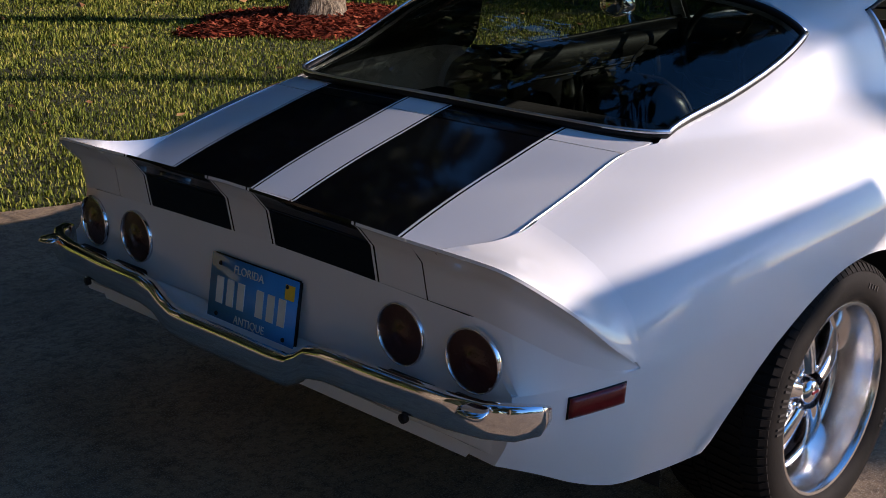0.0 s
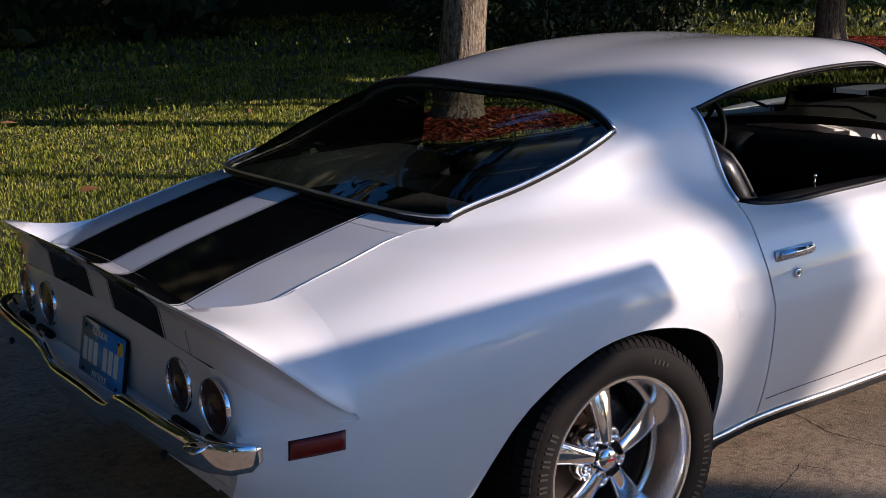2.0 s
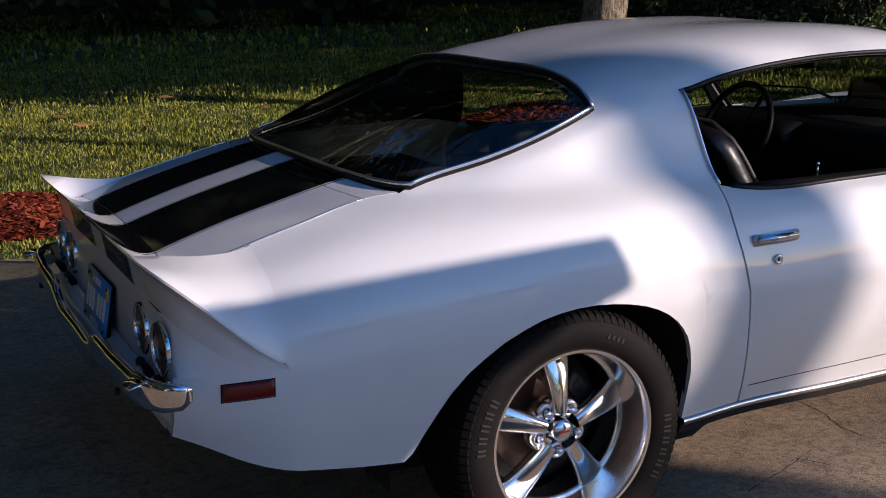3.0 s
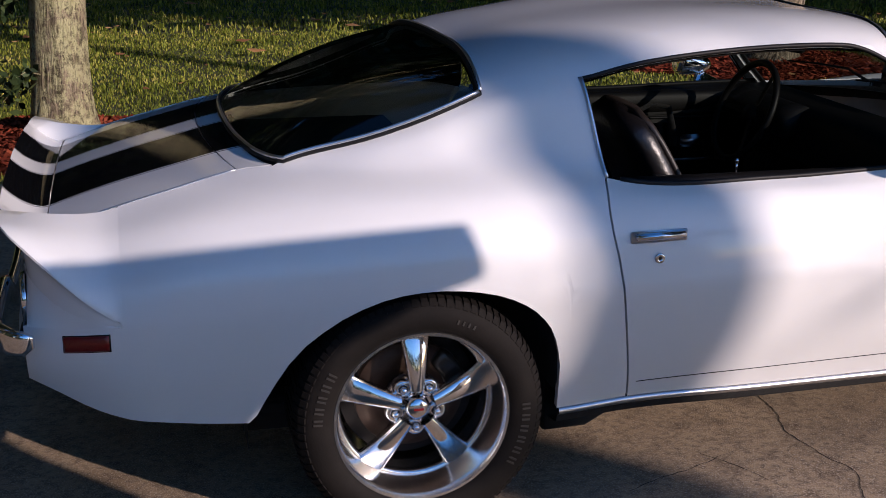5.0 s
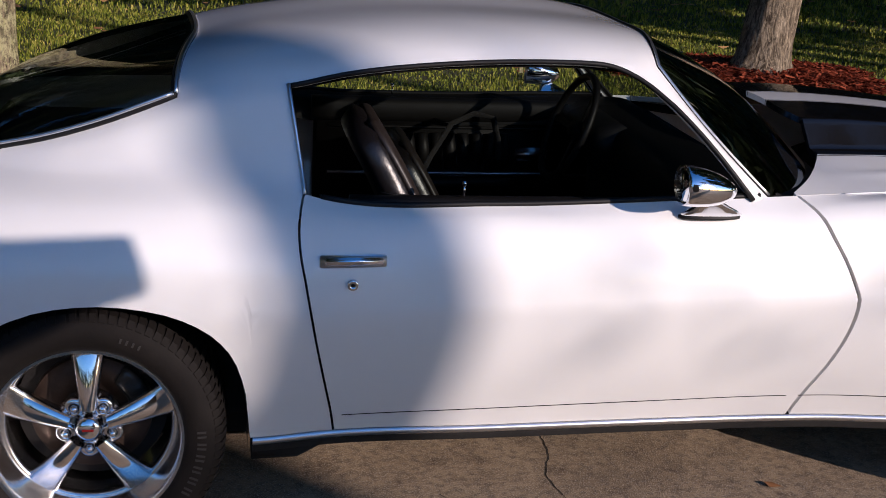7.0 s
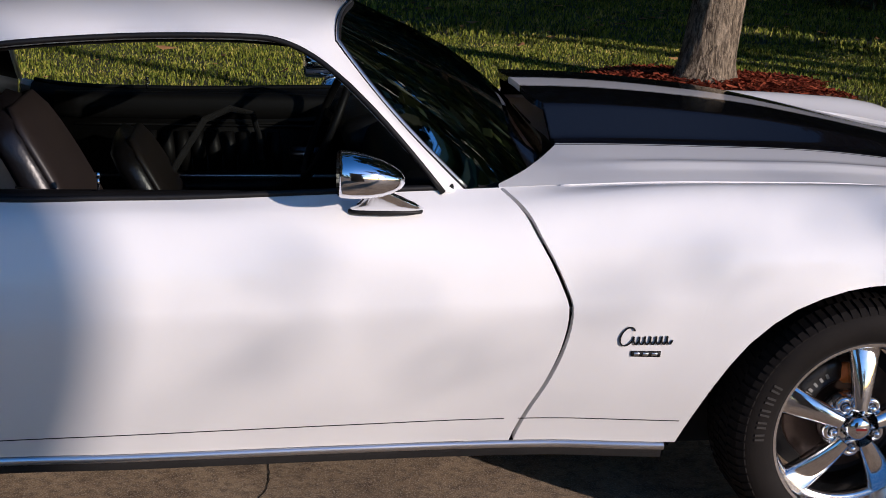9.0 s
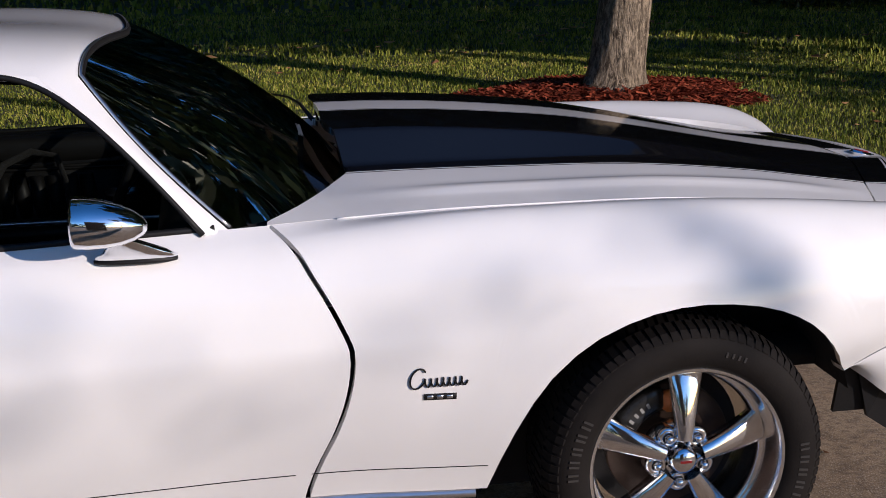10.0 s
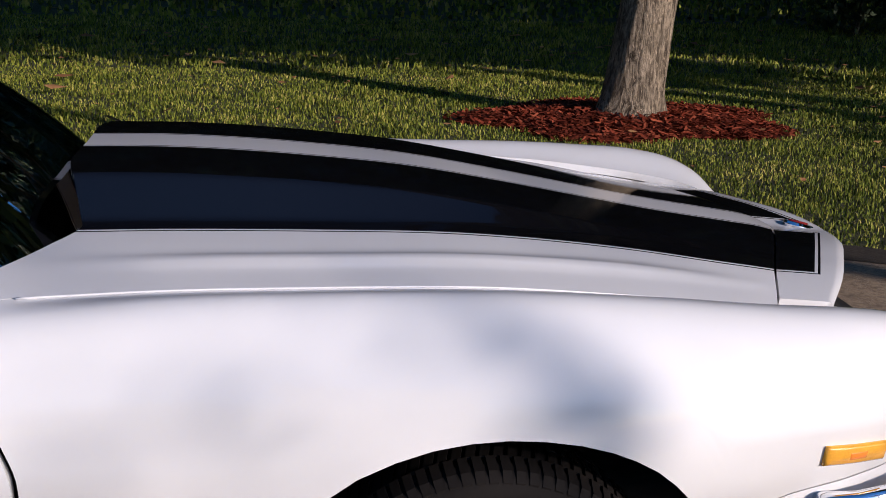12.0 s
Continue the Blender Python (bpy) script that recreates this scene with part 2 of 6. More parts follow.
def hem(bm, depth=0.02, keep=lambda v: True):
    """Turns the open edges of a panel inwards, as pressed steel has them, so that joints read as dark gaps."""
    bm.normal_update()
    edges = [e for e in bm.edges if e.is_boundary and all(keep(v.co) for v in e.verts)]
    nrm = {v: v.normal.copy() for e in edges for v in e.verts}
    made = bmesh.ops.extrude_edge_only(bm, edges=edges)
    fresh = [g for g in made["geom"] if isinstance(g, bmesh.types.BMVert)]
    for v in fresh:
        old = [e.other_vert(v) for e in v.link_edges if e.other_vert(v) in nrm]
        if old:
            v.co = old[0].co - nrm[old[0]] * depth
    for e in edges:
        e.smooth = False
    return edges


def table(xs, ys):
    """A smooth curve through points."""
    xs, ys = np.array(xs, float), np.array(ys, float)
    d = np.diff(ys) / np.diff(xs)
    h = np.diff(xs)
    m = np.empty(len(xs))
    m[0], m[-1] = d[0], d[-1]
    m[1:-1] = (d[:-1] * h[1:] + d[1:] * h[:-1]) / (h[1:] + h[:-1])

    def f(x):
        x = min(max(x, xs[0]), xs[-1])
        i = min(max(int(np.searchsorted(xs, x)) - 1, 0), len(xs) - 2)
        t = (x - xs[i]) / h[i]
        return float(ys[i] * (1 + 2 * t) * (1 - t) ** 2 + m[i] * h[i] * t * (1 - t) ** 2 + ys[i + 1] * t * t * (3 - 2 * t) + m[i + 1] * h[i] * t * t * (t - 1))
    return f


def hermite(p, tp, q, tq, t):
    return p * ((1 + 2 * t) * (1 - t) ** 2) + tp * (t * (1 - t) ** 2) + q * (t * t * (3 - 2 * t)) + tq * (t * t * (t - 1))
# ---------------------------------------------------------------- the car: x forward from the rear axle, the seen side at -y
car = tagged(thing("coupe_car"), "silver-white two-door coupe with twin black stripes on the driveway", "car")

# Lines along the body, from the bottom edge up to the hood or deck edge: half width and height over x.
LX = [-1.02, -0.97, -0.90, -0.83, -0.76, -0.60, -0.40, -0.15, 0.15, 0.40, 0.60, 1.00, 1.50, 1.80, 2.00, 2.20, 2.45, 2.75, 3.05, 3.25, 3.40, 3.48, 3.53, 3.56, 3.575]
W0 = [0.68, 0.715, 0.753, 0.780, 0.800, 0.815, 0.825, 0.835, 0.835, 0.815, 0.790, 0.765, 0.737, 0.724, 0.728, 0.752, 0.778, 0.765, 0.795, 0.812, 0.788, 0.760, 0.724, 0.674, 0.618]
Z0 = [0.465, 0.448, 0.420, 0.386, 0.360, 0.335, 0.320, 0.300, 0.290, 0.285, 0.290, 0.283, 0.278, 0.275, 0.275, 0.275, 0.280, 0.30, 0.46, 0.570, 0.598, 0.615, 0.635, 0.65, 0.665]
W1 = [0.705, 0.745, 0.784, 0.815, 0.840, 0.858, 0.872, 0.888, 0.888, 0.872, 0.856, 0.834, 0.807, 0.793, 0.794, 0.816, 0.846, 0.855, 0.852, 0.832, 0.804, 0.775, 0.740, 0.69, 0.635]
Z1 = [0.51, 0.505, 0.50, 0.49, 0.485, 0.48, 0.475, 0.465, 0.46, 0.455, 0.455, 0.450, 0.445, 0.445, 0.445, 0.445, 0.45, 0.48, 0.56, 0.620, 0.640, 0.655, 0.67, 0.68, 0.69]
W2 = [0.710, 0.755, 0.797, 0.830, 0.856, 0.884, 0.904, 0.922, 0.926, 0.916, 0.906, 0.886, 0.862, 0.848, 0.844, 0.852, 0.870, 0.888, 0.878, 0.850, 0.820, 0.790, 0.754, 0.706, 0.65]
Z2 = [0.60, 0.602, 0.606, 0.612, 0.618, 0.628, 0.635, 0.642, 0.648, 0.650, 0.650, 0.652, 0.655, 0.656, 0.657, 0.66, 0.67, 0.685, 0.695, 0.700, 0.705, 0.71, 0.72, 0.725, 0.73]
W3 = [0.685, 0.73, 0.77, 0.806, 0.832, 0.868, 0.890, 0.908, 0.912, 0.896, 0.882, 0.862, 0.836, 0.818, 0.815, 0.824, 0.842, 0.856, 0.852, 0.834, 0.812, 0.785, 0.750, 0.703, 0.65]
Z3 = [0.68, 0.685, 0.690, 0.698, 0.706, 0.735, 0.755, 0.770, 0.776, 0.776, 0.776, 0.778, 0.780, 0.784, 0.792, 0.800, 0.805, 0.808, 0.800, 0.790, 0.782, 0.775, 0.77, 0.765, 0.76]
W4 = [0.60, 0.650, 0.700, 0.735, 0.750, 0.772, 0.795, 0.825, 0.845, 0.840, 0.832, 0.812, 0.788, 0.768, 0.755, 0.754, 0.756, 0.758, 0.757, 0.755, 0.750, 0.735, 0.710, 0.672, 0.625]
Z4 = [0.73, 0.740, 0.755, 0.770, 0.785, 0.825, 0.855, 0.875, 0.882, 0.880, 0.868, 0.866, 0.868, 0.874, 0.896, 0.916, 0.922, 0.920, 0.902, 0.880, 0.864, 0.846, 0.824, 0.802, 0.782]
W5 = [0.53, 0.575, 0.592, 0.595, 0.597, 0.593, 0.586, 0.680, 0.735, 0.765, 0.785, 0.768, 0.748, 0.725, 0.690, 0.675, 0.668, 0.655, 0.630, 0.595, 0.560, 0.53, 0.50, 0.47, 0.43]
Z5 = [0.76, 0.775, 0.800, 0.824, 0.846, 0.890, 0.938, 0.945, 0.945, 0.940, 0.898, 0.887, 0.901, 0.908, 0.908, 0.912, 0.912, 0.905, 0.876, 0.848, 0.828, 0.815, 0.80, 0.785, 0.77]
LW = [table(LX, w) for w in (W0, W1, W2, W3, W4, W5)]
LZ = [table(LX, z) for z in (Z0, Z1, Z2, Z3, Z4, Z5)]


@functools.lru_cache(maxsize=100000)
def section(x):
    """The body side's six points at x, their tangents and the lengths between them."""
    pts = np.array([(LW[k](x), LZ[k](x)) for k in range(6)])
    m = np.empty((6, 2))
    seg = np.maximum(np.linalg.norm(np.diff(pts, axis=0), axis=1), 1e-4)
    m[0], m[5] = (pts[1] - pts[0]) / seg[0], (pts[5] - pts[4]) / seg[4]
    for j in range(1, 5):
        m[j] = ((pts[j] - pts[j - 1]) / seg[j - 1] * seg[j] + (pts[j + 1] - pts[j]) / seg[j] * seg[j - 1]) / (seg[j] + seg[j - 1])
    return pts, m, seg


def side(x, v):
    """The body side: x along the car, v from 0 (bottom edge) to 5 (top edge). Half width and height."""
    pts, m, seg = section(round(float(x), 6))
    k = min(int(v), 4)
    t = v - k
    if k in (1, 2):                  # the shoulder line is a soft crease
        fall = (pts[k + 1] - pts[k]) / seg[k]
        a, b = (m[1], 0.45 * m[2] + 0.55 * fall) if k == 1 else (0.45 * m[2] + 0.55 * fall, m[3])
        return hermite(pts[k], a * seg[k], pts[k + 1], b * seg[k], t)
    return hermite(pts[k], m[k] * seg[k], pts[k + 1], m[k + 1] * seg[k], t)


def side_slope(x):
    """The direction in which the body side leaves at its top edge."""
    d = side(x, 5.0) - side(x, 4.9)
    return d / np.linalg.norm(d)


REAR_ARCH = table([-0.440, -0.395, -0.340, -0.240, -0.127, -0.014, 0.115, 0.205, 0.267, 0.313, 0.349, 0.371, 0.386, 0.393], [0.30, 0.400, 0.500, 0.598, 0.656, 0.678, 0.673, 0.652, 0.622, 0.584, 0.532, 0.470, 0.38, 0.27])
FRONT_ARCH = table([2.290, 2.313, 2.350, 2.400, 2.480, 2.577, 2.697, 2.832, 2.945, 3.018, 3.070, 3.112, 3.140, 3.157], [0.25, 0.340, 0.450, 0.542, 0.628, 0.683, 0.714, 0.714, 0.688, 0.648, 0.598, 0.54, 0.48, 0.40])


def lowest(x):
    """The v at which the body side begins at x: its bottom edge or the wheel arch."""
    arch = REAR_ARCH(x) if -0.44 < x < 0.393 else FRONT_ARCH(x) if 2.29 < x < 3.157 else 0.0
    if arch <= LZ[0](x):
        return 0.0
    lo, hi = 0.0, 4.0
    for _ in range(24):
        mid = (lo + hi) / 2
        lo, hi = (mid, hi) if side(x, mid)[1] < arch else (lo, mid)
    return lo


gap_rear = table([0.25, 0.348, 0.426, 0.579, 0.728, 0.800, 0.857, 0.905, 0.95], [0.612, 0.597, 0.580, 0.547, 0.519, 0.506, 0.504, 0.514, 0.536])


gap_front = table([0.25, 0.30, 0.383, 0.450, 0.554, 0.620, 0.655, 0.710, 0.807, 0.884, 0.915], [1.888, 1.898, 1.925, 1.953, 1.983, 1.991, 1.990, 1.969, 1.918, 1.866, 1.825])


@functools.lru_cache(maxsize=10000)
def at_gap(gap, v):
    """Where a door joint crosses the line v of the body side."""
    x = gap(0.6)
    for _ in range(8):
        x = gap(side(x, v)[1])
    return x


ROWS_V = np.concatenate([np.linspace(0, 1, 7)[:-1], np.linspace(1, 2, 9)[:-1], np.linspace(2, 3, 9)[:-1], np.linspace(3, 4, 9)[:-1], np.linspace(4, 5, 9)])


def column(x_of_v, foot):
    """Points up the body side from v = foot; rows stay the same in number and bunch up over a wheel arch."""
    out = []
    for r in ROWS_V:
        v = foot + (5 - foot) * r / 5 if foot > 0 else r
        x = x_of_v(v) if callable(x_of_v) else x_of_v
        w, z = side(x, v)
        out.append(Vector((x, w, z)))
    return out


def mirrored(grids, build, flip0=False):
    """build(bm, grid, flip) for both flanks of each grid given for +y."""
    for grid in grids:
        for s in (1, -1):
            build([[Vector((p.x, p.y * s, p.z)) for p in row] for row in grid], (s > 0) != flip0)


# quarter panels with the roof pillars, roof and windscreen pillars: one welded shell
shell = bmesh.new()
TAIL = -0.735                        # where the flared tail corner begins
xs_tail = [-0.975, -0.955, -0.93, -0.90, -0.87, -0.84, -0.81, -0.78, TAIL]
low_rows = [r for r in ROWS_V if r <= 2.0001]
tail_low = [[Vector((x, *side(x, v))) for v in low_rows] for x in xs_tail]
xs_q = [TAIL, -0.70, -0.66, -0.62, -0.57, -0.52, -0.48, -0.45, -0.44, -0.42, -0.40, -0.37, -0.34]
quarter_a = [column(x, lowest(x)) for x in xs_q]
ARCH_END = 0.3935
xs_b = [-0.34, -0.30, -0.26, -0.21, -0.16, -0.11, -0.06, -0.01, 0.04, 0.09, 0.14, 0.19, 0.23, 0.265, 0.295, 0.32, 0.34, 0.358, 0.371, 0.381, 0.389, ARCH_END]
quarter_b = [column(x, lowest(x)) for x in xs_b]
steps_c = np.linspace(0, 1, 8)
quarter_c = [column((lambda s: (lambda v: ARCH_END + (at_gap(gap_rear, v) - 0.003 - ARCH_END) * s))(s), 0.0) for s in steps_c]
mirrored([tail_low, quarter_a, quarter_b, quarter_c], lambda g, f: sheet(shell, g, f))

# the pillar behind the side window rises from the quarter panel's top edge to the roof rail
sail_feet = [c[-1] for c in quarter_b] + [c[-1] for c in quarter_c[1:]]
foot_x = [p.x for p in sail_feet]
RAIL_X = [0.205, 0.30, 0.40, 0.479, 0.62, 0.90, 1.12, 1.28, 1.345, 1.40, 1.438, 1.462]
RAIL_W = [0.626, 0.642, 0.648, 0.645, 0.634, 0.614, 0.606, 0.606, 0.604, 0.600, 0.588, 0.568]
RAIL_Z = [1.118, 1.138, 1.150, 1.159, 1.190, 1.222, 1.232, 1.231, 1.226, 1.222, 1.219, 1.217]
rail_w, rail_z = table(RAIL_X, RAIL_W), table(RAIL_X, RAIL_Z)
TOP_X = [0.235, 0.40, 0.55, 0.75, 0.95, 1.15, 1.32, 1.45, 1.532]
TOP_Z = [1.192, 1.240, 1.267, 1.290, 1.299, 1.298, 1.291, 1.279, 1.262]
roof_z = table(TOP_X, TOP_Z)


roof_end = table([0.205, 0.479, 0.90, 1.28, 1.462], [0.245, 0.47, 0.90, 1.30, 1.532])   # centreline x for a roof column, by its x on the rail


def roof_column(xr, n=15):
    p, xc = Vector((xr, rail_w(xr), rail_z(xr))), roof_end(xr)
    q = Vector((xc, 0, roof_z(xc)))
    rise = q.z - p.z
    tp, tq = Vector((0.0, -0.30, 0.42)), Vector((0, -0.62, 0.0))
    tp.z = 1.9 * rise + 0.16
    return [hermite(p, tp, q, tq, t) for t in np.linspace(0, 1, n)]


def lerp_rail(x5):
    s = (x5 - foot_x[0]) / (foot_x[-1] - foot_x[0])
    return 0.205 + (0.479 - 0.205) * s


sail, roof_l = [], []
for p5 in sail_feet:
    xr = lerp_rail(p5.x)
    q = Vector((xr, rail_w(xr), rail_z(xr)))
    d = side_slope(p5.x)
    length = (q - p5).length
    tp = Vector((0.25 * (q.x - p5.x), d[0] * length * 1.0, d[1] * length * 1.0))
    rc = roof_column(xr)
    tq = (rc[1] - rc[0]).normalized() * length * 1.0
    tq.x = 0.7 * (q.x - p5.x)
    sail.append([hermite(p5, tp, q, tq, t) for t in np.linspace(0, 1, 15)])
    roof_l.append(rc)
# along the rear window the pillar's edge runs nearly straight from the deck to the roof's corner
glass_line = [table([0, 2, 4, 6.5, 9.5, 12, 14], c) for c in ([-0.34, -0.30, -0.235, -0.115, 0.033, 0.135, 0.205], [0.602, 0.597, 0.600, 0.614, 0.632, 0.636, 0.626], [0.944, 0.960, 0.977, 1.004, 1.052, 1.092, 1.118])]
pull = [Vector([c(j) for c in glass_line]) - sail[0][j] for j in range(15)]
for i in range(12):
    for j in range(15):
        sail[i][j] += pull[j] * (1 - i / 12) ** 1.6
xs_roof = [0.479, 0.52, 0.57, 0.62, 0.68, 0.75, 0.82, 0.90, 0.98, 1.05, 1.12, 1.19, 1.24, 1.28, 1.31, 1.345, 1.375, 1.40, 1.42, 1.438, 1.451, 1.462]
roof_m = [roof_column(x) for x in xs_roof]
mirrored([sail, roof_l, roof_m], lambda g, f: sheet(shell, g, f))

# windscreen pillars, from the roof's front corner down to the cowl
pillar_top = [roof_column(x)[0] for x in xs_roof[16:]]
foot_in, foot_out = Vector((1.748, 0.718, 0.904)), Vector((1.700, 0.748, 0.902))
pillar = []
for i, p in enumerate(pillar_top):
    s = i / (len(pillar_top) - 1)
    q = foot_out.lerp(foot_in, s)
    q.y += 0.006 * math.sin(math.pi * s)
    bow = Vector((0.004 - 0.024 * s, 0.014, 0.016 - 0.010 * s))
    pillar.append([p.lerp(q, t) + bow * math.sin(math.pi * t) for t in np.linspace(0, 1, 13)])
mirrored([pillar], lambda g, f: sheet(shell, g, f), True)
weld(shell)
bmesh.ops.recalc_face_normals(shell, faces=shell.faces[:])
hem(shell, 0.018)
body = sharpen(part("body", shell, M_PAINT, car), 50)

# doors and front fenders
for s, hand in ((-1, "near"), (1, "far")):
    bm = bmesh.new()
    us = np.linspace(0, 1, 34)
    grid = [column((lambda u: (lambda v: at_gap(gap_rear, v) + 0.003 + (at_gap(gap_front, v) - at_gap(gap_rear, v) - 0.0095) * u))(u), 0.0) for u in us]
    sheet(bm, [[Vector((p.x, p.y * s, p.z)) for p in row] for row in grid], s > 0)
    bmesh.ops.recalc_face_normals(bm, faces=bm.faces[:])
    if sum(f.normal.y * s for f in bm.faces) < 0:
        bmesh.ops.reverse_faces(bm, faces=bm.faces[:])
    hem(bm, 0.022)
    door = sharpen(part("door", bm, M_PAINT, car), 50)
    if s < 0:
        door_near = door
    else:
        door_far = door
    bm = bmesh.new()
    first = np.linspace(0, 1, 9)
    a = [column((lambda u: (lambda v: at_gap(gap_front, v) + 0.0045 + (2.2895 - at_gap(gap_front, v) - 0.0045) * u))(u), 0.0) for u in first]
    xs = [2.2895, 2.296, 2.303, 2.318, 2.345, 2.38, 2.42, 2.47, 2.52, 2.58, 2.64, 2.70, 2.76, 2.82, 2.88, 2.93, 2.97, 3.01, 3.045, 3.075, 3.10, 3.118, 3.134, 3.146, 3.158, 3.19, 3.23, 3.27, 3.32, 3.37, 3.41, 3.44, 3.465, 3.49, 3.51, 3.53, 3.545, 3.558, 3.568, 3.575]
    b = [column(x, lowest(x)) for x in xs]
    b.append([Vector((3.581, p.y * 0.88, (p.z - 0.72) * 0.86 + 0.72)) for p in b[-1]])
    if s > 0:                         # the far wing stands a little prouder at its front
        for col in b:
            for p in col:
                f = min(1.0, max(0.0, (p.x - 2.75) / 0.6)) * min(1.0, max(0.0, (p.z - 0.70) / 0.12))
                p.z += 0.026 * f * f * (3 - 2 * f)
    for g in (a, b):
        sheet(bm, [[Vector((p.x, p.y * s, p.z)) for p in row] for row in g], s > 0)
    weld(bm)
    bmesh.ops.recalc_face_normals(bm, faces=bm.faces[:])
    if sum(f.normal.y * s for f in bm.faces) < 0:
        bmesh.ops.reverse_faces(bm, faces=bm.faces[:])
    hem(bm, 0.020)
    sharpen(part("fender", bm, M_PAINT, car), 50)

# hood with the raised cowl-induction centre
hood_w, hood_ez = LW[5], LZ[5]
hood_back = table([0.0, 0.30, 0.37, 0.476, 0.55, 0.62, 0.70], [2.005, 2.015, 2.040, 1.995, 1.950, 1.90, 1.83])
hood_seam = table([0.0, 0.08, 0.20, 0.40, 0.56, 0.62], [3.522, 3.498, 3.455, 3.377, 3.322, 3.30])


hood_crown = table([1.85, 2.05, 2.4, 2.8, 3.2, 3.5, 3.72], [0.060, 0.058, 0.052, 0.050, 0.052, 0.050, 0.045])
hood_rise = table([1.95, 2.03, 2.3, 2.6, 2.85, 3.1, 3.3, 3.75], [0.082, 0.082, 0.076, 0.056, 0.030, 0.008, 0.0, 0.0])
hood_top = table([1.95, 2.3, 2.8, 3.3], [0.305, 0.305, 0.298, 0.29])
hood_crease = table([1.9, 2.6, 3.3], [0.56, 0.545, 0.49])


def hood_z(x, w):
    e, z = hood_w(x) - 0.004, hood_ez(x)
    z += hood_crown(x) * (1 - min(1.0, w / max(e, 0.05)) ** 2.2)
    rise = hood_rise(x)
    top = hood_top(x)
    t = min(1.0, max(0.0, (w - top) / 0.048))
    k = 0.16                          # the step's flank is a flat facet between two tight bends
    fall = t * t / (2 * k * (1 - k)) if t < k else 1 - (1 - t) ** 2 / (2 * k * (1 - k)) if t > 1 - k else (t - k / 2) / (1 - k)
    z += rise * (1 - fall)
    d = w - hood_crease(x)          # faint crease along each flank
    z += 0.008 * math.exp(-(d / 0.022) ** 2) * min(1.0, max(0.0, (x - 2.0) / 0.3)) * min(1.0, max(0.0, (3.35 - x) / 0.3))
    return z


def hood_edge(x_at, u):
    """The point of the hood at u across (0 centre, 1 joint) on the line whose x at half width w is x_at(w)."""
    w = u * 0.6
    for _ in range(10):
        w = u * (hood_w(x_at(w)) - 0.004)
    return Vector((x_at(w), w, hood_z(x_at(w), w)))


bm = bmesh.new()
us = np.concatenate([np.linspace(0, 0.42, 8)[:-1], np.linspace(0.42, 0.56, 26)[:-1], np.linspace(0.56, 1, 18)])
grid = []
for t in np.linspace(0, 1, 60):
    grid.append([hood_edge(lambda w: hood_back(w) + (hood_seam(w) - 0.002 - hood_back(w)) * t, u) for u in us])
mirrored([grid], lambda g, f: sheet(bm, g, f))
weld(bm)
bmesh.ops.recalc_face_normals(bm, faces=bm.faces[:])
if sum(f.normal.z for f in bm.faces) < 0:
    bmesh.ops.reverse_faces(bm, faces=bm.faces[:])
hem(bm, 0.018)
hood = sharpen(part("hood", bm, M_HOOD, car, "silver hood with raised centre and two black stripes"), 50)

# nose panel ahead of the hood
nose_front = table([0.0, 0.10, 0.25, 0.42, 0.55], [3.665, 3.650, 3.590, 3.510, 3.435])
bm = bmesh.new()
grid = []
for t in np.linspace(0, 1, 16):
    row = []
    for u in np.linspace(0, 1, 18):
        w = u * 0.545
        x0, x1 = hood_seam(w) + 0.003, nose_front(w)
        x = x0 + (x1 - x0) * t
        z0 = hood_z(x0, min(w, hood_w(x0) - 0.006))
        row.append(Vector((x, w, z0 - 0.075 * (x - x0) - 0.10 * (x - x0) ** 2 - 0.10 * max(0.0, t - 0.93))))
    grid.append(row)
for k in range(1, 7):               # front face, falling to the grille
    grid.append([Vector((p.x - 0.010 * k, p.y, p.z - 0.028 * k)) for p in grid[15]])
mirrored([grid], lambda g, f: sheet(bm, g, f))
weld(bm)
bmesh.ops.recalc_face_normals(bm, faces=bm.faces[:])
if sum(f.normal.z for f in bm.faces) < 0:
    bmesh.ops.reverse_faces(bm, faces=bm.faces[:])
hem(bm, 0.02)
sharpen(part("nose_panel", bm, M_HOOD, car), 40)

# deck: the panel under the rear window, the trunk lid, and the three-piece spoiler
deck_w, deck_ez = LW[5], LZ[5]
glass_foot = table([0.0, 0.20, 0.39, 0.50, 0.58, 0.63], [-0.428, -0.422, -0.402, -0.380, -0.345, -0.30])
lid_seam = table([0.0, 0.20, 0.39, 0.50, 0.60], [-0.500, -0.493, -0.470, -0.450, -0.425])
LID_END = -0.915


def deck_z(x, w):
    e = deck_w(max(min(x, -0.40), -0.92))
    z = deck_ez(max(x, -0.92)) + 0.034 * (1 - min(1.0, w / e) ** 2)
    return z


def deck_patch(name, x0, x1, mat, label=""):
    bm = bmesh.new()
    grid = []
    for t in np.linspace(0, 1, 22):
        row = []
        for u in np.linspace(0, 1, 20):
            w = u * 0.58
            for _ in range(4):
                x = x0(w) + (x1(w) - x0(w)) * t
                w = u * (deck_w(max(min(x, -0.37), -0.92)) - 0.004)
            row.append(Vector((x, w, deck_z(x, w))))
        grid.append(row)
    mirrored([grid], lambda g, f: sheet(bm, g, f))
    weld(bm)
    bmesh.ops.recalc_face_normals(bm, faces=bm.faces[:])
    if sum(f.normal.z for f in bm.faces) < 0:
        bmesh.ops.reverse_faces(bm, faces=bm.faces[:])
    hem(bm, 0.015)
    return sharpen(part(name, bm, mat, car, label), 50)


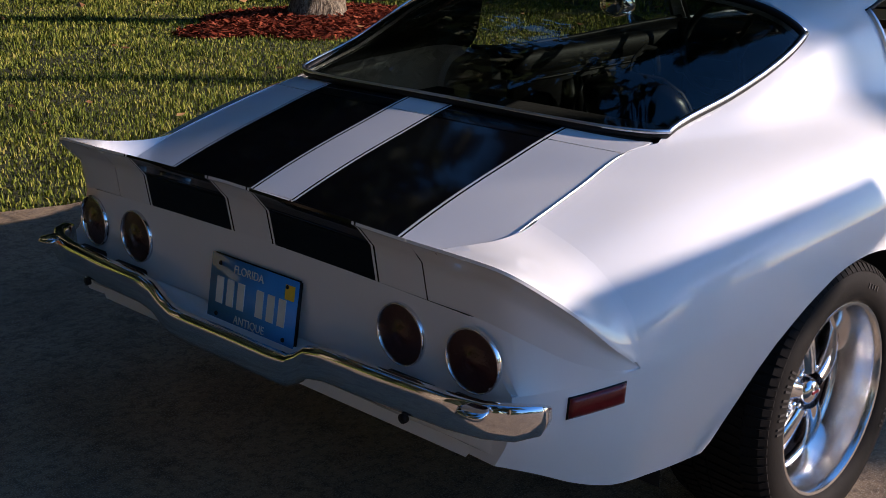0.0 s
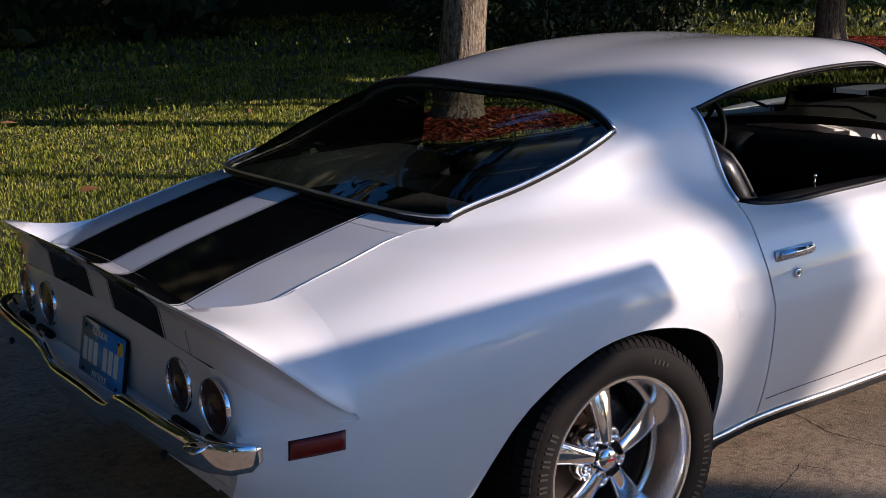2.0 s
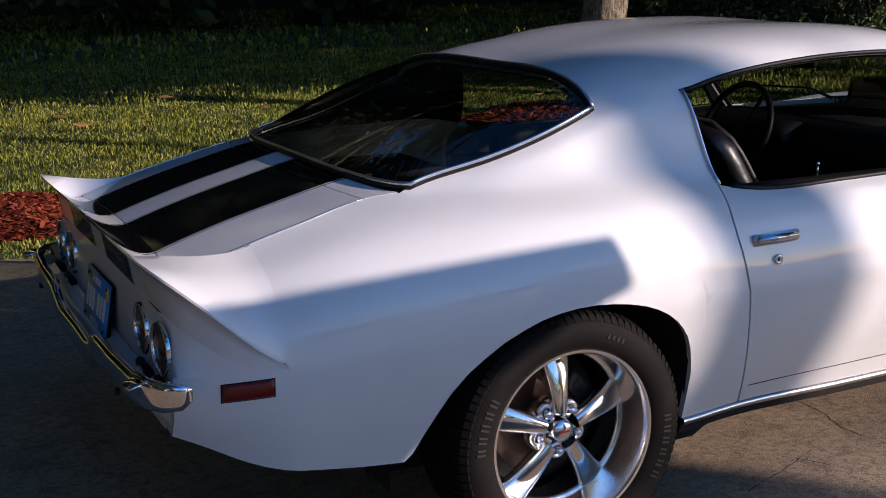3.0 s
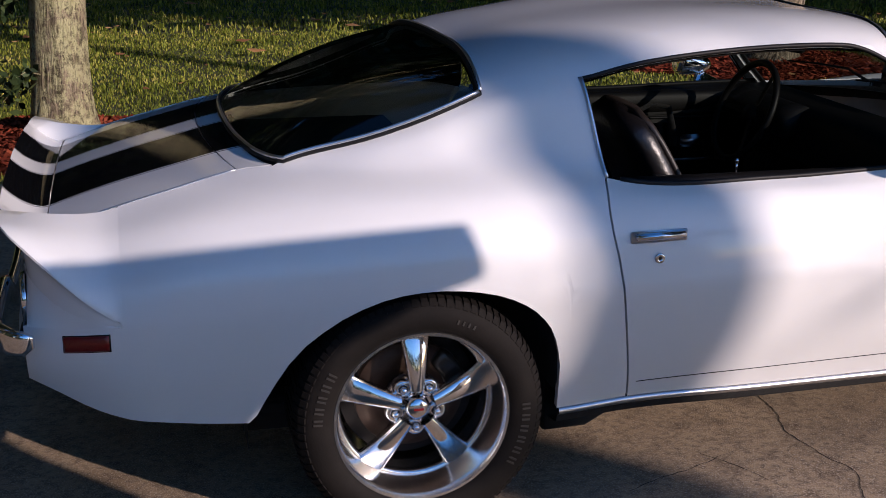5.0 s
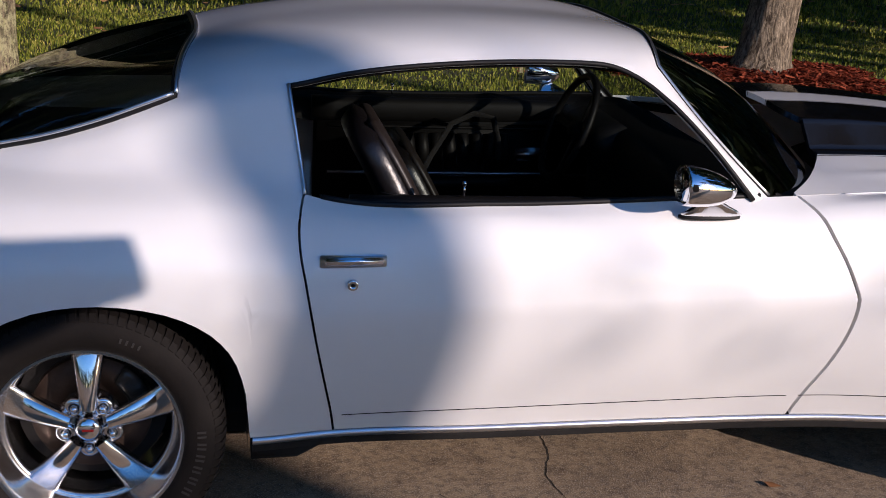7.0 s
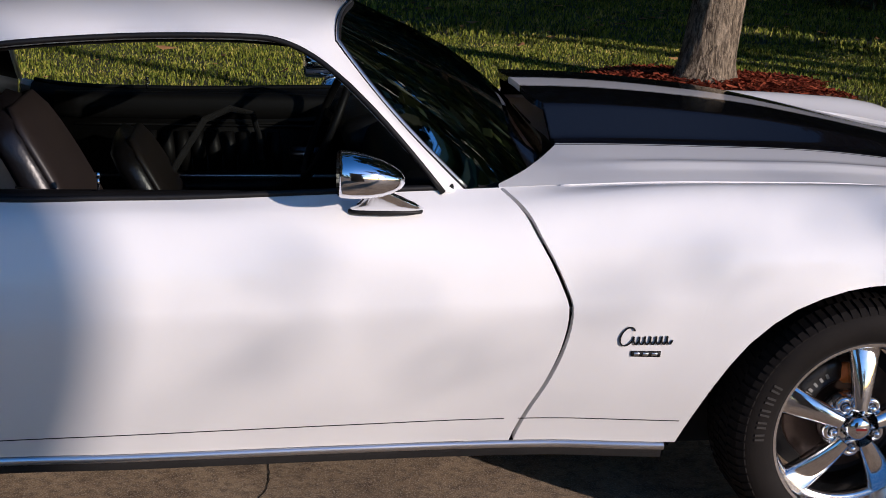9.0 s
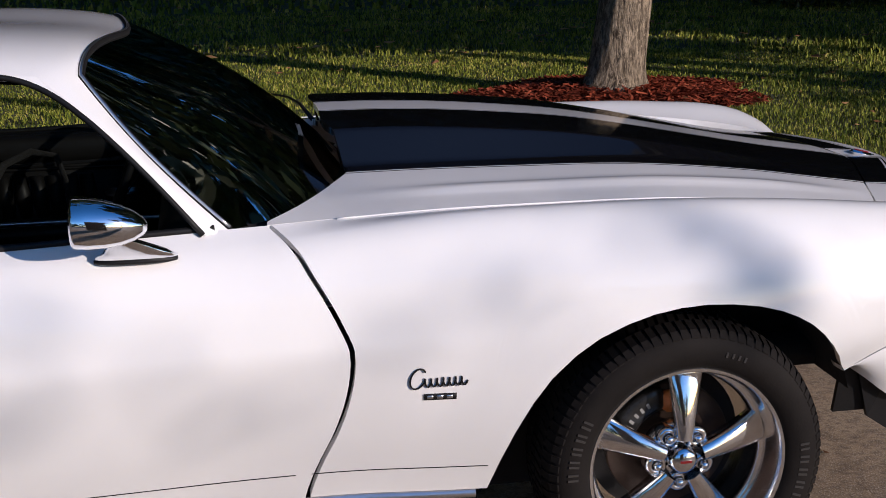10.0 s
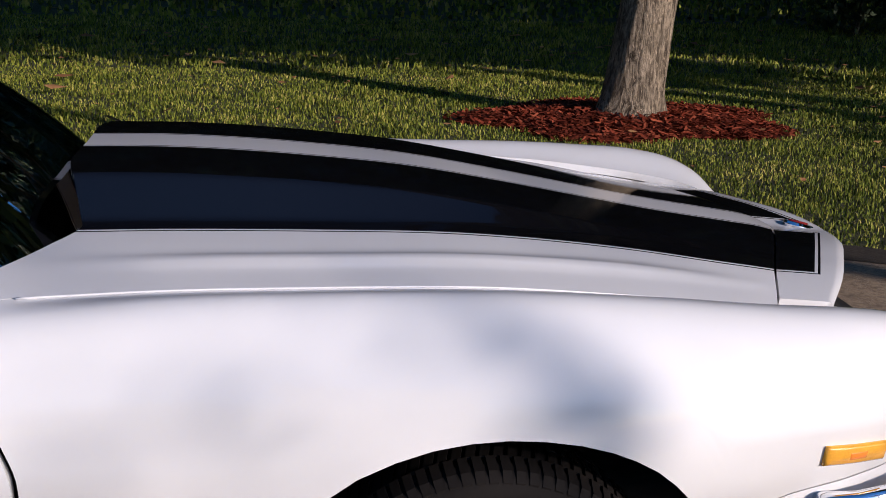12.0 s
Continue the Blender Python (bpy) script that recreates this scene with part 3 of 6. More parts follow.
deck_patch("window_foot_panel", glass_foot, lambda w: lid_seam(w) + 0.002, M_DECK)
deck_patch("trunk_lid", lambda w: lid_seam(w) - 0.002, lambda w: LID_END, M_DECK, "silver trunk lid with two black stripes")

# the spoiler's lip, from the centre out and forward to where it dies into the flank
LIP = [table(range(9), c) for c in ([-1.035, -1.033, -1.027, -1.018, -0.998, -0.953, -0.893, -0.81, TAIL],
                                    [0.0, 0.30, 0.53, 0.690, 0.757, 0.798, 0.833, 0.855, 0.8575],
                                    [0.880, 0.874, 0.866, 0.860, 0.846, 0.809, 0.757, 0.682, 0.6215])]
# the line on the tail under it
BASE = [table(range(9), c) for c in ([-0.972, -0.972, -0.970, -0.966, -0.955, -0.925, -0.872, -0.80, TAIL],
                                     [0.0, 0.30, 0.53, 0.645, 0.712, 0.763, 0.810, 0.844, 0.8575],
                                     [0.742, 0.738, 0.732, 0.728, 0.715, 0.690, 0.655, 0.628, 0.6175])]
lip = lambda s: Vector([c(s) for c in LIP])
foot = lambda s: Vector([c(s) for c in BASE])


def spoiler_piece(name, s0, s1, lo=None, hi=None):
    """A length of the spoiler: ramp up from the deck, rounded lip, and the back face kinked half way down."""
    for sgn in ((1, -1) if s0 > 0 else (0,)):
        bm = bmesh.new()
        ss = np.linspace(s0, s1, 26)
        sets = []
        for s in ss:
            p, b = lip(s), foot(s)
            up = []
            if s <= 2.45:
                w0 = min(p.y, deck_w(-0.915) - 0.004)
                d = Vector((LID_END - 0.003, w0, deck_z(LID_END, w0)))
                for t in np.linspace(0, 1, 12):
                    up.append(hermite(d, Vector((-0.09, 0, -0.028)), p, Vector((-0.10, (p.y - w0) * 1.2, 0.12)), t))
            else:
                f = min(1.0, (s - 2.45) / 5.55)
                v = 5 - 3 * f
                d = Vector((TAIL, *side(TAIL, v)))
                run = (side(TAIL + 0.03, v) - side(TAIL, v)) / 0.03
                for t in np.linspace(0, 1, 12):
                    k = (p - d).length
                    up.append(hermite(d, Vector((-k, -run[0] * k, -run[1] * k)), p, Vector((p.x - d.x, p.y - d.y, (p.z - d.z) * 0.6 + 0.06 * k)), t))
            mid = p.lerp(b, 0.46) + Vector((0.020, -0.004, 0.004)) * min(1.0, (8 - s) / 3)
            back = [p + Vector((-0.001, 0, -0.006)) * min(1.0, 8 - s)] + [p.lerp(mid, t) for t in (0.25, 0.5, 0.75, 1.0)] + [mid.lerp(b, t) for t in (0.25, 0.5, 0.75, 1.0)]
            sets.append(up + back)
        for q in ((sgn,) if sgn else (1, -1)):
            sheet(bm, [[Vector((p.x, p.y * q, p.z)) for p in row] for row in sets], q > 0)
        weld(bm, 0.0003)
        bmesh.ops.recalc_face_normals(bm, faces=bm.faces[:])
        top = [f for f in bm.faces if f.calc_center_median().z > 0.7]
        if sum(f.normal.z * f.calc_area() for f in top) < 0:
            bmesh.ops.reverse_faces(bm, faces=bm.faces[:])
        sharpen(part(name, bm, M_DECK, car), 38)


spoiler_piece("spoiler_centre", 0.0, 2.0)
spoiler_piece("spoiler_end", 2.02, 8.0)

# the lid's side joint runs on over the spoiler's ramp to its lip
for q in (-1, 1):
    p = lip(2.36)
    w0 = deck_w(-0.915) - 0.002
    d = Vector((LID_END - 0.003, w0, deck_z(LID_END, w0)))
    bm = bmesh.new()
    run = [hermite(d, Vector((-0.09, 0, -0.028)), p, Vector((-0.10, (p.y - w0) * 1.2, 0.12)), t) for t in np.linspace(0, 0.98, 16)]
    tube(bm, [(v.x, q * v.y, v.z + 0.0006) for v in run], 0.0018, 6)
    part("spoiler_joint", bm, M_BLACK, car)
    bm = bmesh.new()
    tube(bm, [(x, q * (LW[5](x) + 0.0035), LZ[5](x) + 0.0015) for x in np.linspace(1.98, 3.42, 60)], 0.0022, 6)
    part("wing_edge", bm, M_PAINT, car)

# tail panel, from the spoiler's foot down behind the bumper
bm = bmesh.new()
grid = []
for s in np.linspace(0, 8, 48):
    b = foot(s)
    low = [Vector((-0.972, b.y, z)) for z in np.linspace(b.z, 0.44, 18)]
    if s > 3:
        e = Vector((b.x, *side(b.x, 2.0)))
        low = [b.lerp(e, t) for t in np.linspace(0, 1, 18)]
    grid.append(low)
mirrored([grid], lambda g, f: sheet(bm, g, f))
inner = foot(3.0)
web = [[Vector((-0.972, inner.y, side(-0.975, v)[1])), Vector((-0.9755, *side(-0.975, v)))] for v in low_rows] + [[Vector((-0.972, inner.y, 0.66)), Vector((-0.966, 0.70, 0.64))]]
mirrored([web], lambda g, f: sheet(bm, g, f))
weld(bm)
bmesh.ops.recalc_face_normals(bm, faces=bm.faces[:])
if sum(f.normal.x for f in bm.faces) > 0:
    bmesh.ops.reverse_faces(bm, faces=bm.faces[:])
part("tail_panel", bm, M_PAINT, car)
# ---------------------------------------------------------------- wheels
def tyre_bm(out):
    bm = bmesh.new()
    prof = [(0.232, -0.098), (0.238, -0.108), (0.250, -0.117), (0.268, -0.122), (0.288, -0.1215), (0.305, -0.117), (0.318, -0.108), (0.3265, -0.096)]
    back = [(r, -y) for r, y in prof[::-1]]
    prof = [(r, y - out) for r, y in prof]
    full = prof + [(0.331, -0.082 - out), (0.334, -0.05 - out), (0.335, 0.0), (0.334, 0.05), (0.331, 0.082)] + back + [(0.228, 0.07), (0.228, -0.07)]
    lathe(bm, full, 96, True)
    bmesh.ops.recalc_face_normals(bm, faces=bm.faces[:])
    return bm


def tread_bm(out, n=88):
    """Shoulder and centre blocks that stand proud of the carcass, with grooves between."""
    bm = bmesh.new()
    for k in range(n):
        a = 2 * math.pi * k / n
        for y0, y1, r0, r1, skew in ((-0.1135 - out, -0.100 - out, 0.3135, 0.3290, 0.0), (-0.100 - out, -0.062 - out, 0.3290, 0.3390, 0.0), (-0.060 - out, -0.022, 0.3375, 0.3395, 0.03), (-0.016, 0.016, 0.3395, 0.3395, 0.0), (0.022, 0.060, 0.3395, 0.3375, -0.03), (0.066, 0.109, 0.3385, 0.3235, 0.0)):
            da = 2 * math.pi / n * 0.34
            vs = []
            for lift in (-0.009, 0.0):
                for y, r, sk in ((y0, r0, skew), (y1, r1, 0)):
                    for q in (-1, 1):
                        an = a + q * da + sk
                        vs.append(bm.verts.new(((r + lift) * math.cos(an), y, (r + lift) * math.sin(an))))
            for f in ((4, 5, 7, 6), (0, 2, 3, 1), (0, 1, 5, 4), (2, 6, 7, 3), (0, 4, 6, 2), (1, 3, 7, 5)):
                bm.faces.new([vs[i] for i in f])
    bmesh.ops.recalc_face_normals(bm, faces=bm.faces[:])
    return bm


def rim_bm(out):
    bm = bmesh.new()
    lathe(bm, [(r, y - out * min(1.0, max(0.0, (-y - 0.015) / 0.06))) for r, y in [(0.226, -0.085), (0.238, -0.098), (0.2395, -0.104), (0.236, -0.108), (0.229, -0.107), (0.2245, -0.100), (0.222, -0.088), (0.216, -0.05), (0.209, -0.015), (0.206, 0.03), (0.204, 0.10), (0.214, 0.104), (0.225, 0.10)]], 96)
    bmesh.ops.recalc_face_normals(bm, faces=bm.faces[:])
    inward = [f for f in bm.faces if abs(f.calc_center_median().y) < 0.05 and f.normal.dot(Vector((f.calc_center_median().x, 0, f.calc_center_median().z))) > 0]
    if len(inward) > 50:
        bmesh.ops.reverse_faces(bm, faces=bm.faces[:])
    return bm


def spoke_bm():
    """One fat polished spoke, hollowed along its middle, narrow at the hub and wide at the rim."""
    bm = bmesh.new()
    rows = []
    for t in np.linspace(0, 1, 13):
        r = 0.050 + t * 0.162
        half = 0.022 + 0.018 * t + 0.005 * t ** 3
        y = -0.075 + 0.006 * t + 0.030 * t ** 2.2
        crown = 0.020 * (1 - 0.35 * t)
        row = []
        for a in np.linspace(-1, 1, 13):
            row.append(Vector((a * half, y - crown * math.sqrt(max(0.0, 1 - a * a)) ** 1.0, r)))
        row += [Vector((half * 0.85, y + 0.030, r)), Vector((-half * 0.85, y + 0.030, r))]
        rows.append(row + [row[0].copy()])
    sheet(bm, rows)
    weld(bm, 0.00005)
    bmesh.ops.recalc_face_normals(bm, faces=bm.faces[:])
    return bm


def nut_bm():
    bm = bmesh.new()
    lathe(bm, [(0.0001, -0.020), (0.0065, -0.019), (0.0105, -0.014), (0.0108, 0.0), (0.0108, 0.004)], 6)
    bmesh.ops.recalc_face_normals(bm, faces=bm.faces[:])
    return bm


def socket_bm():
    bm = bmesh.new()
    lathe(bm, [(0.0001, -0.0015), (0.0120, -0.0015), (0.0128, -0.003), (0.0135, -0.0005)], 20)
    bmesh.ops.recalc_face_normals(bm, faces=bm.faces[:])
    return bm


def make_wheel(name, spin, out):
    """A wheel about its hub; the outer face looks to -y."""
    wheel = thing(name)
    tyre = sharpen(part("tyre", tyre_bm(out), M_TYRE, wheel, "black low-profile tyre with raised lettering"), 40)
    part("tread", tread_bm(out), M_TYRE, tyre, smooth=False)
    for a0, n, hgt in ((150, 5, 0.024), (330, 6, 0.022), (62, 4, 0.012), (245, 7, 0.010)):   # maker's writing, unreadable, as raised bars
        for k in range(n):
            a = radians(a0 + spin + k * (6.6 if hgt > 0.02 else 3.2))
            rr, half = 0.279, (0.0095 if hgt > 0.02 else 0.0045)
            e, t = Vector((math.cos(a), 0, math.sin(a))), Vector((-math.sin(a), 0, math.cos(a)))
            c = e * rr + Vector((0, -0.1225 - out, 0))
            for off in ((-0.66, 0.66) if hgt > 0.02 else (0,)):
                bm = bmesh.new()
                bar(bm, c + t * half * off - e * hgt / 2, c + t * half * off + e * hgt / 2, 0.0052, 0.0022, up=(0, 1, 0))
                part("raised_bar", bm, M_LETTER, tyre, smooth=False)
    rim = sharpen(part("rim", rim_bm(out), M_MACHINED, wheel, "polished five-spoke aluminium rim"), 45)
    bm = bmesh.new()
    lathe(bm, [(0.205, -0.030), (0.2165, -0.048), (0.2165, -0.052), (0.204, -0.044), (0.200, -0.03)], 80, True)
    bmesh.ops.recalc_face_normals(bm, faces=bm.faces[:])
    part("rim_step", bm, M_MACHINED, rim)
    bm = bmesh.new()
    lathe(bm, [(0.0001, -0.060), (0.058, -0.060), (0.078, -0.056), (0.083, -0.046), (0.083, -0.02), (0.06, 0.0)], 60)
    bmesh.ops.recalc_face_normals(bm, faces=bm.faces[:])
    part("hub_plate", bm, M_MACHINED, rim)
    spokes = spoke_bm()
    first = part("spoke", spokes, M_POLISH, rim)
    for k in range(5):
        ob = first if k == 0 else new("spoke", first.data)
        ob.parent = rim
        ob.matrix_basis = pose(0, 0, 0, 0, 72 * k + spin, 0)
    bm = bmesh.new()
    lathe(bm, [(0.0125, -0.002), (0.0135, -0.0045), (0.021, -0.0045), (0.0255, 0.000), (0.027, 0.010), (0.027, 0.03)], 24)
    bmesh.ops.recalc_face_normals(bm, faces=bm.faces[:])
    boss = part("lug_boss", bm, M_POLISH, rim)
    nut = part("lug_nut", nut_bm(), M_CHROME, rim, "chrome lug nut")
    sock = part("lug_socket", socket_bm(), M_BLACK, rim)
    for k in range(5):
        a = 36 + 72 * k + spin
        m = pose(0, 0, 0, 0, a, 0) @ pose(0, -0.0655, 0.060)
        for src in (nut, sock, boss):
            ob = src if k == 0 else new(src.name.split(".")[0], src.data)
            ob.parent = rim
            ob.matrix_basis = m
    bm = bmesh.new()
    lathe(bm, [(0.0001, -0.1035), (0.012, -0.1025), (0.024, -0.099), (0.032, -0.092), (0.035, -0.082), (0.036, -0.06)], 40)
    bmesh.ops.recalc_face_normals(bm, faces=bm.faces[:])
    part("centre_cap", bm, M_CHROME, rim, "domed chrome centre cap")
    bm = bmesh.new()
    bar(bm, (-0.014, -0.1035, 0.003), (0.014, -0.1035, 0.003), 0.006, 0.0016, up=(0, 1, 0))
    part("cap_emblem", bm, M_RED, rim, smooth=False)
    bm = bmesh.new()
    lathe(bm, [(0.06, 0.015), (0.150, 0.015), (0.152, 0.02), (0.152, 0.04), (0.06, 0.04)], 60, True)
    bmesh.ops.recalc_face_normals(bm, faces=bm.faces[:])
    part("brake_disc", bm, M_DISC, wheel, "rust-browned steel brake disc")
    bm = bmesh.new()
    lathe(bm, [(0.0, 0.055), (0.19, 0.055), (0.19, 0.06), (0.0, 0.06)], 40)
    part("backing_plate", bm, M_UNDER, wheel)
    return wheel


def caliper_body(bm, rings, n=16):
    made = [[bm.verts.new(Vector(c) + Vector(u) * math.copysign(abs(math.cos(a)) ** 0.5, math.cos(a)) + Vector(v) * math.copysign(abs(math.sin(a)) ** 0.5, math.sin(a))) for a in (2 * math.pi * (k + 0.5) / n for k in range(n))] for c, u, v in rings]
    for a, b in zip(made, made[1:]):
        for k in range(n):
            bm.faces.new((a[k], a[(k + 1) % n], b[(k + 1) % n], b[k]))
    bm.faces.new(made[0][::-1])
    bm.faces.new(made[-1])
    bmesh.ops.recalc_face_normals(bm, faces=bm.faces[:])


def add_caliper(wheel, angle, orange):
    bm = bmesh.new()
    m = pose(0, 0, 0, 0, angle, 0)
    rings = []
    for a in np.linspace(-27, 27, 9):
        q = m @ pose(0, 0, 0, 0, a, 0)
        k = 0.8 if abs(a) > 25 else 1.0
        rings.append((q @ Vector((0, 0.008, 0.130)), q.to_3x3() @ Vector((0, 0.025 * k, 0)), q.to_3x3() @ Vector((0, 0, 0.030 * k))))
    caliper_body(bm, rings)
    cal = part("brake_caliper", bm, M_CALIPER, wheel, "black brake caliper with pale lettering")
    for a in ((-16, -8, 0, 8) if orange else ()):              # maker's mark on the caliper, as short pale bars
        bm = bmesh.new()
        box(bm, (0, -0.0185, 0.130), (0.007, 0.002, 0.013), 0.0, m @ pose(0, 0, 0, 0, a, 0))
        part("pale_bar", bm, M_FADED, cal, smooth=False)
    if orange:
        bm = bmesh.new()
        box(bm, (0, -0.005, 0.118), (0.036, 0.03, 0.050), 0.006, m @ pose(0, 0, 0, 0, 34, 0))
        part("caliper_bracket", bm, M_ORANGE, cal, "orange caliper bracket")


HUB_Y, HUB_Z = 0.748, 0.328
for x, s, name_spin in ((0.0, -1, 0), (0.0, 1, 20), (2.743, -1, 3), (2.743, 1, 40)):
    w = make_wheel("wheel", name_spin, 0.010 if x > 1 else 0.045)
    add_caliper(w, -38 if x > 1 else 60, x > 1)
    w.parent = car
    w.matrix_basis = pose(x, s * (HUB_Y - (0.010 if x > 1 else 0.0)), HUB_Z, 0, 0, 0 if s < 0 else 180) @ Matrix.Scale(0.987, 4)
# ---------------------------------------------------------------- glass, trim and fittings of the car
def side_at(x, z, lift=0.0, s=-1):
    """The point of the body side at (x, z), raised off the metal."""
    lo, hi = 0.0, 5.0
    for _ in range(26):
        mid = (lo + hi) / 2
        lo, hi = (mid, hi) if side(x, mid)[1] < z else (lo, mid)
    w = side(x, lo)[0]
    dwx = (side(x + 0.01, lo)[0] - side(x - 0.01, lo)[0]) / 0.02
    n = Vector((-dwx, 1.0, 0.0)).normalized()
    return Vector((x + n.x * lift, s * (w + n.y * lift), z))


def pad_on_side(x0, x1, z0, z1, height, s=-1, round_=0.006, nx=14, tilt=0.0):
    """A cushion that follows the body side, rounded at its edge."""
    bm = bmesh.new()
    rows = []
    for lift, inset in ((-0.006, 0.0), (height * 0.6, 0.0), (height, round_)):
        ring = []
        xa, xb, za, zb = x0 + inset, x1 - inset, z0 + inset, z1 - inset
        for x in np.linspace(xa, xb, nx):
            ring.append(side_at(x, za + tilt * (x - x1), lift, s))
        for x in np.linspace(xb, xa, nx):
            ring.append(side_at(x, zb + tilt * (x - x1), lift, s))
        rows.append(ring + [ring[0].copy()])
    sheet(bm, rows)
    weld(bm, 0.00005)
    top = rows[-1]
    for i in range(nx - 1):
        bm.faces.new([bm.verts.new(p) for p in (top[i], top[i + 1], top[2 * nx - 2 - i], top[2 * nx - 1 - i])])
    weld(bm, 0.00005)
    bmesh.ops.recalc_face_normals(bm, faces=bm.faces[:])
    return bm


def super_loft(bm, rings, n=24, e=0.55, caps=True):
    """A soft rounded-box body through rings of (centre, half-axis u, half-axis v)."""
    made = []
    for c, u, v in rings:
        c, u, v = Vector(c), Vector(u), Vector(v)
        ring = []
        for k in range(n):
            a = 2 * math.pi * k / n
            ca, sa = math.cos(a), math.sin(a)
            ring.append(bm.verts.new(c + u * math.copysign(abs(ca) ** e, ca) + v * math.copysign(abs(sa) ** e, sa)))
        made.append(ring)
    for a, b in zip(made, made[1:]):
        for k in range(n):
            bm.faces.new((a[k], a[(k + 1) % n], b[(k + 1) % n], b[k]))
    if caps:
        bm.faces.new(made[0][::-1])
        bm.faces.new(made[-1])
    bmesh.ops.recalc_face_normals(bm, faces=bm.faces[:])


def both(points):
    """A line from one flank over the centre to the other, from points given centre outwards for +y."""
    return [Vector((p.x, -p.y, p.z)) for p in points[:0:-1]] + list(points)


# windscreen
cowl_x = table([0.0, 0.25, 0.48, 0.60, 0.716], [2.055, 2.035, 1.965, 1.885, 1.748])
cowl_z = table([0.0, 0.25, 0.48, 0.60, 0.716], [0.935, 0.930, 0.917, 0.908, 0.904])
ws_top = roof_column(1.462, 25)[::-1]
ws_grid = []
for i, p in enumerate(ws_top):
    u = i / (len(ws_top) - 1)
    w = u * 0.712
    q = Vector((cowl_x(w), w, cowl_z(w)))
    bow = Vector((-0.020 + 0.044 * (1 - u ** 3), 0.014 * u, 0.006 + 0.032 * (1 - u)))
    ws_grid.append([p.lerp(q, t) + bow * math.sin(math.pi * t) - Vector((0, 0, 0.004)) for t in np.linspace(0, 1, 22)])
bm = bmesh.new()
mirrored([ws_grid], lambda g, f: sheet(bm, g, f))
weld(bm)
part("windscreen", bm, M_GLASS, car, "raked tinted windscreen")
edge_r = [Vector((p.x, p.y, p.z)) for p in ws_grid[-1]]
loop = [Vector((p.x, -p.y, p.z)) for p in edge_r[::-1]] + both([r[0] for r in ws_grid])[1:-1] + edge_r
bm = bmesh.new()
tube(bm, [p + Vector((0, 0, 0.003)) for p in loop], 0.0085, 8)
part("windscreen_moulding", bm, M_BLACK, car)
bm = bmesh.new()
tube(bm, [p + Vector((0.0, 0.004 if p.y > 0 else -0.004, 0.008)) for p in loop], 0.004, 6)
part("windscreen_trim", bm, M_BRIGHT, car, "bright windscreen trim")
bm = bmesh.new()                          # cowl between glass and hood
grid = [[Vector((cowl_x(w) - 0.01, w, cowl_z(w) - 0.004)), Vector((cowl_x(w) + 0.015, w, cowl_z(w) - 0.020)), Vector((max(hood_back(w), cowl_x(w)) + 0.05, w, cowl_z(w) - 0.045))] for w in np.linspace(0, 0.712, 24)]
mirrored([grid], lambda g, f: sheet(bm, g, f))
weld(bm)
part("cowl", bm, M_BLACK, car, "black cowl panel under the windscreen")
for wy in (-0.10, 0.42):
    bm = bmesh.new()
    a = Vector((2.03, wy, 0.945))
    tube(bm, [a, a + Vector((-0.03, 0.10, 0.035)), a + Vector((-0.05, 0.30, 0.028)), a + Vector((-0.10, 0.44, 0.02))], [0.007, 0.005, 0.004, 0.003], 6)
    part("wiper", bm, M_BLACK, car)

# rear window
bl_top = roof_column(0.205, 25)[::-1]


def sail_point(s, t):
    """A point of the rear pillar's surface: s forward from the glass, t up from the quarter panel."""
    c, r = s * (len(sail) - 1), t * 14
    i, j = min(int(c), len(sail) - 2), min(int(r), 13)
    a = sail[i][j].lerp(sail[i][j + 1], r - j)
    return a.lerp(sail[i + 1][j].lerp(sail[i + 1][j + 1], r - j), c - i)


def glass_edge(t):
    """The rear window's side edge, from the roof (t = 0) to the deck (t = 1)."""
    k = 1 - t
    return sail_point(0.006, 0.09 + 0.91 * k) + Vector((-0.001, 0.003, 0.005))


bl_grid = []
for i, p in enumerate(bl_top):
    u = i / (len(bl_top) - 1)
    w = u * 0.600
    q = Vector((glass_foot(w) + 0.004, w, deck_z(glass_foot(w), w) + 0.004))
    bow = Vector((-0.018, 0.012 * u, 0.040 - 0.010 * u))
    col = []
    for t in np.linspace(0, 1, 24):
        mid = p.lerp(q, t) + bow * math.sin(math.pi * t) + Vector((0, 0, 0.003))
        end_q = Vector((glass_foot(0.6) + 0.004, 0.6, deck_z(glass_foot(0.6), 0.6) + 0.004))
        end = bl_top[-1].lerp(end_q, t) + Vector((-0.018, 0.012, 0.030)) * math.sin(math.pi * t) + Vector((0, 0, 0.003))
        col.append(mid + (glass_edge(t) - end) * u ** 4)
    bl_grid.append(col)
bm = bmesh.new()
mirrored([bl_grid], lambda g, f: sheet(bm, g, f))
weld(bm)
back = part("rear_window", bm, M_GLASS, car, "sloping tinted rear window")
back.visible_shadow = False
edge_r = list(bl_grid[-1])
bottom = [r[-1] for r in bl_grid]
loop = both([r[0] for r in bl_grid])[1:-1] + edge_r + bottom[-2:0:-1] + [Vector((p.x, -p.y, p.z)) for p in bottom[:-1]] + [Vector((p.x, -p.y, p.z)) for p in edge_r[::-1]]
bm = bmesh.new()
tube(bm, loop, 0.010, 8, True)
part("rear_window_gasket", bm, M_BLACK, car)
side_run = edge_r + bottom[-2:0:-1] + [Vector((p.x, -p.y, p.z)) for p in bottom[:-1]] + [Vector((p.x, -p.y, p.z)) for p in edge_r[::-1]]
bm = bmesh.new()
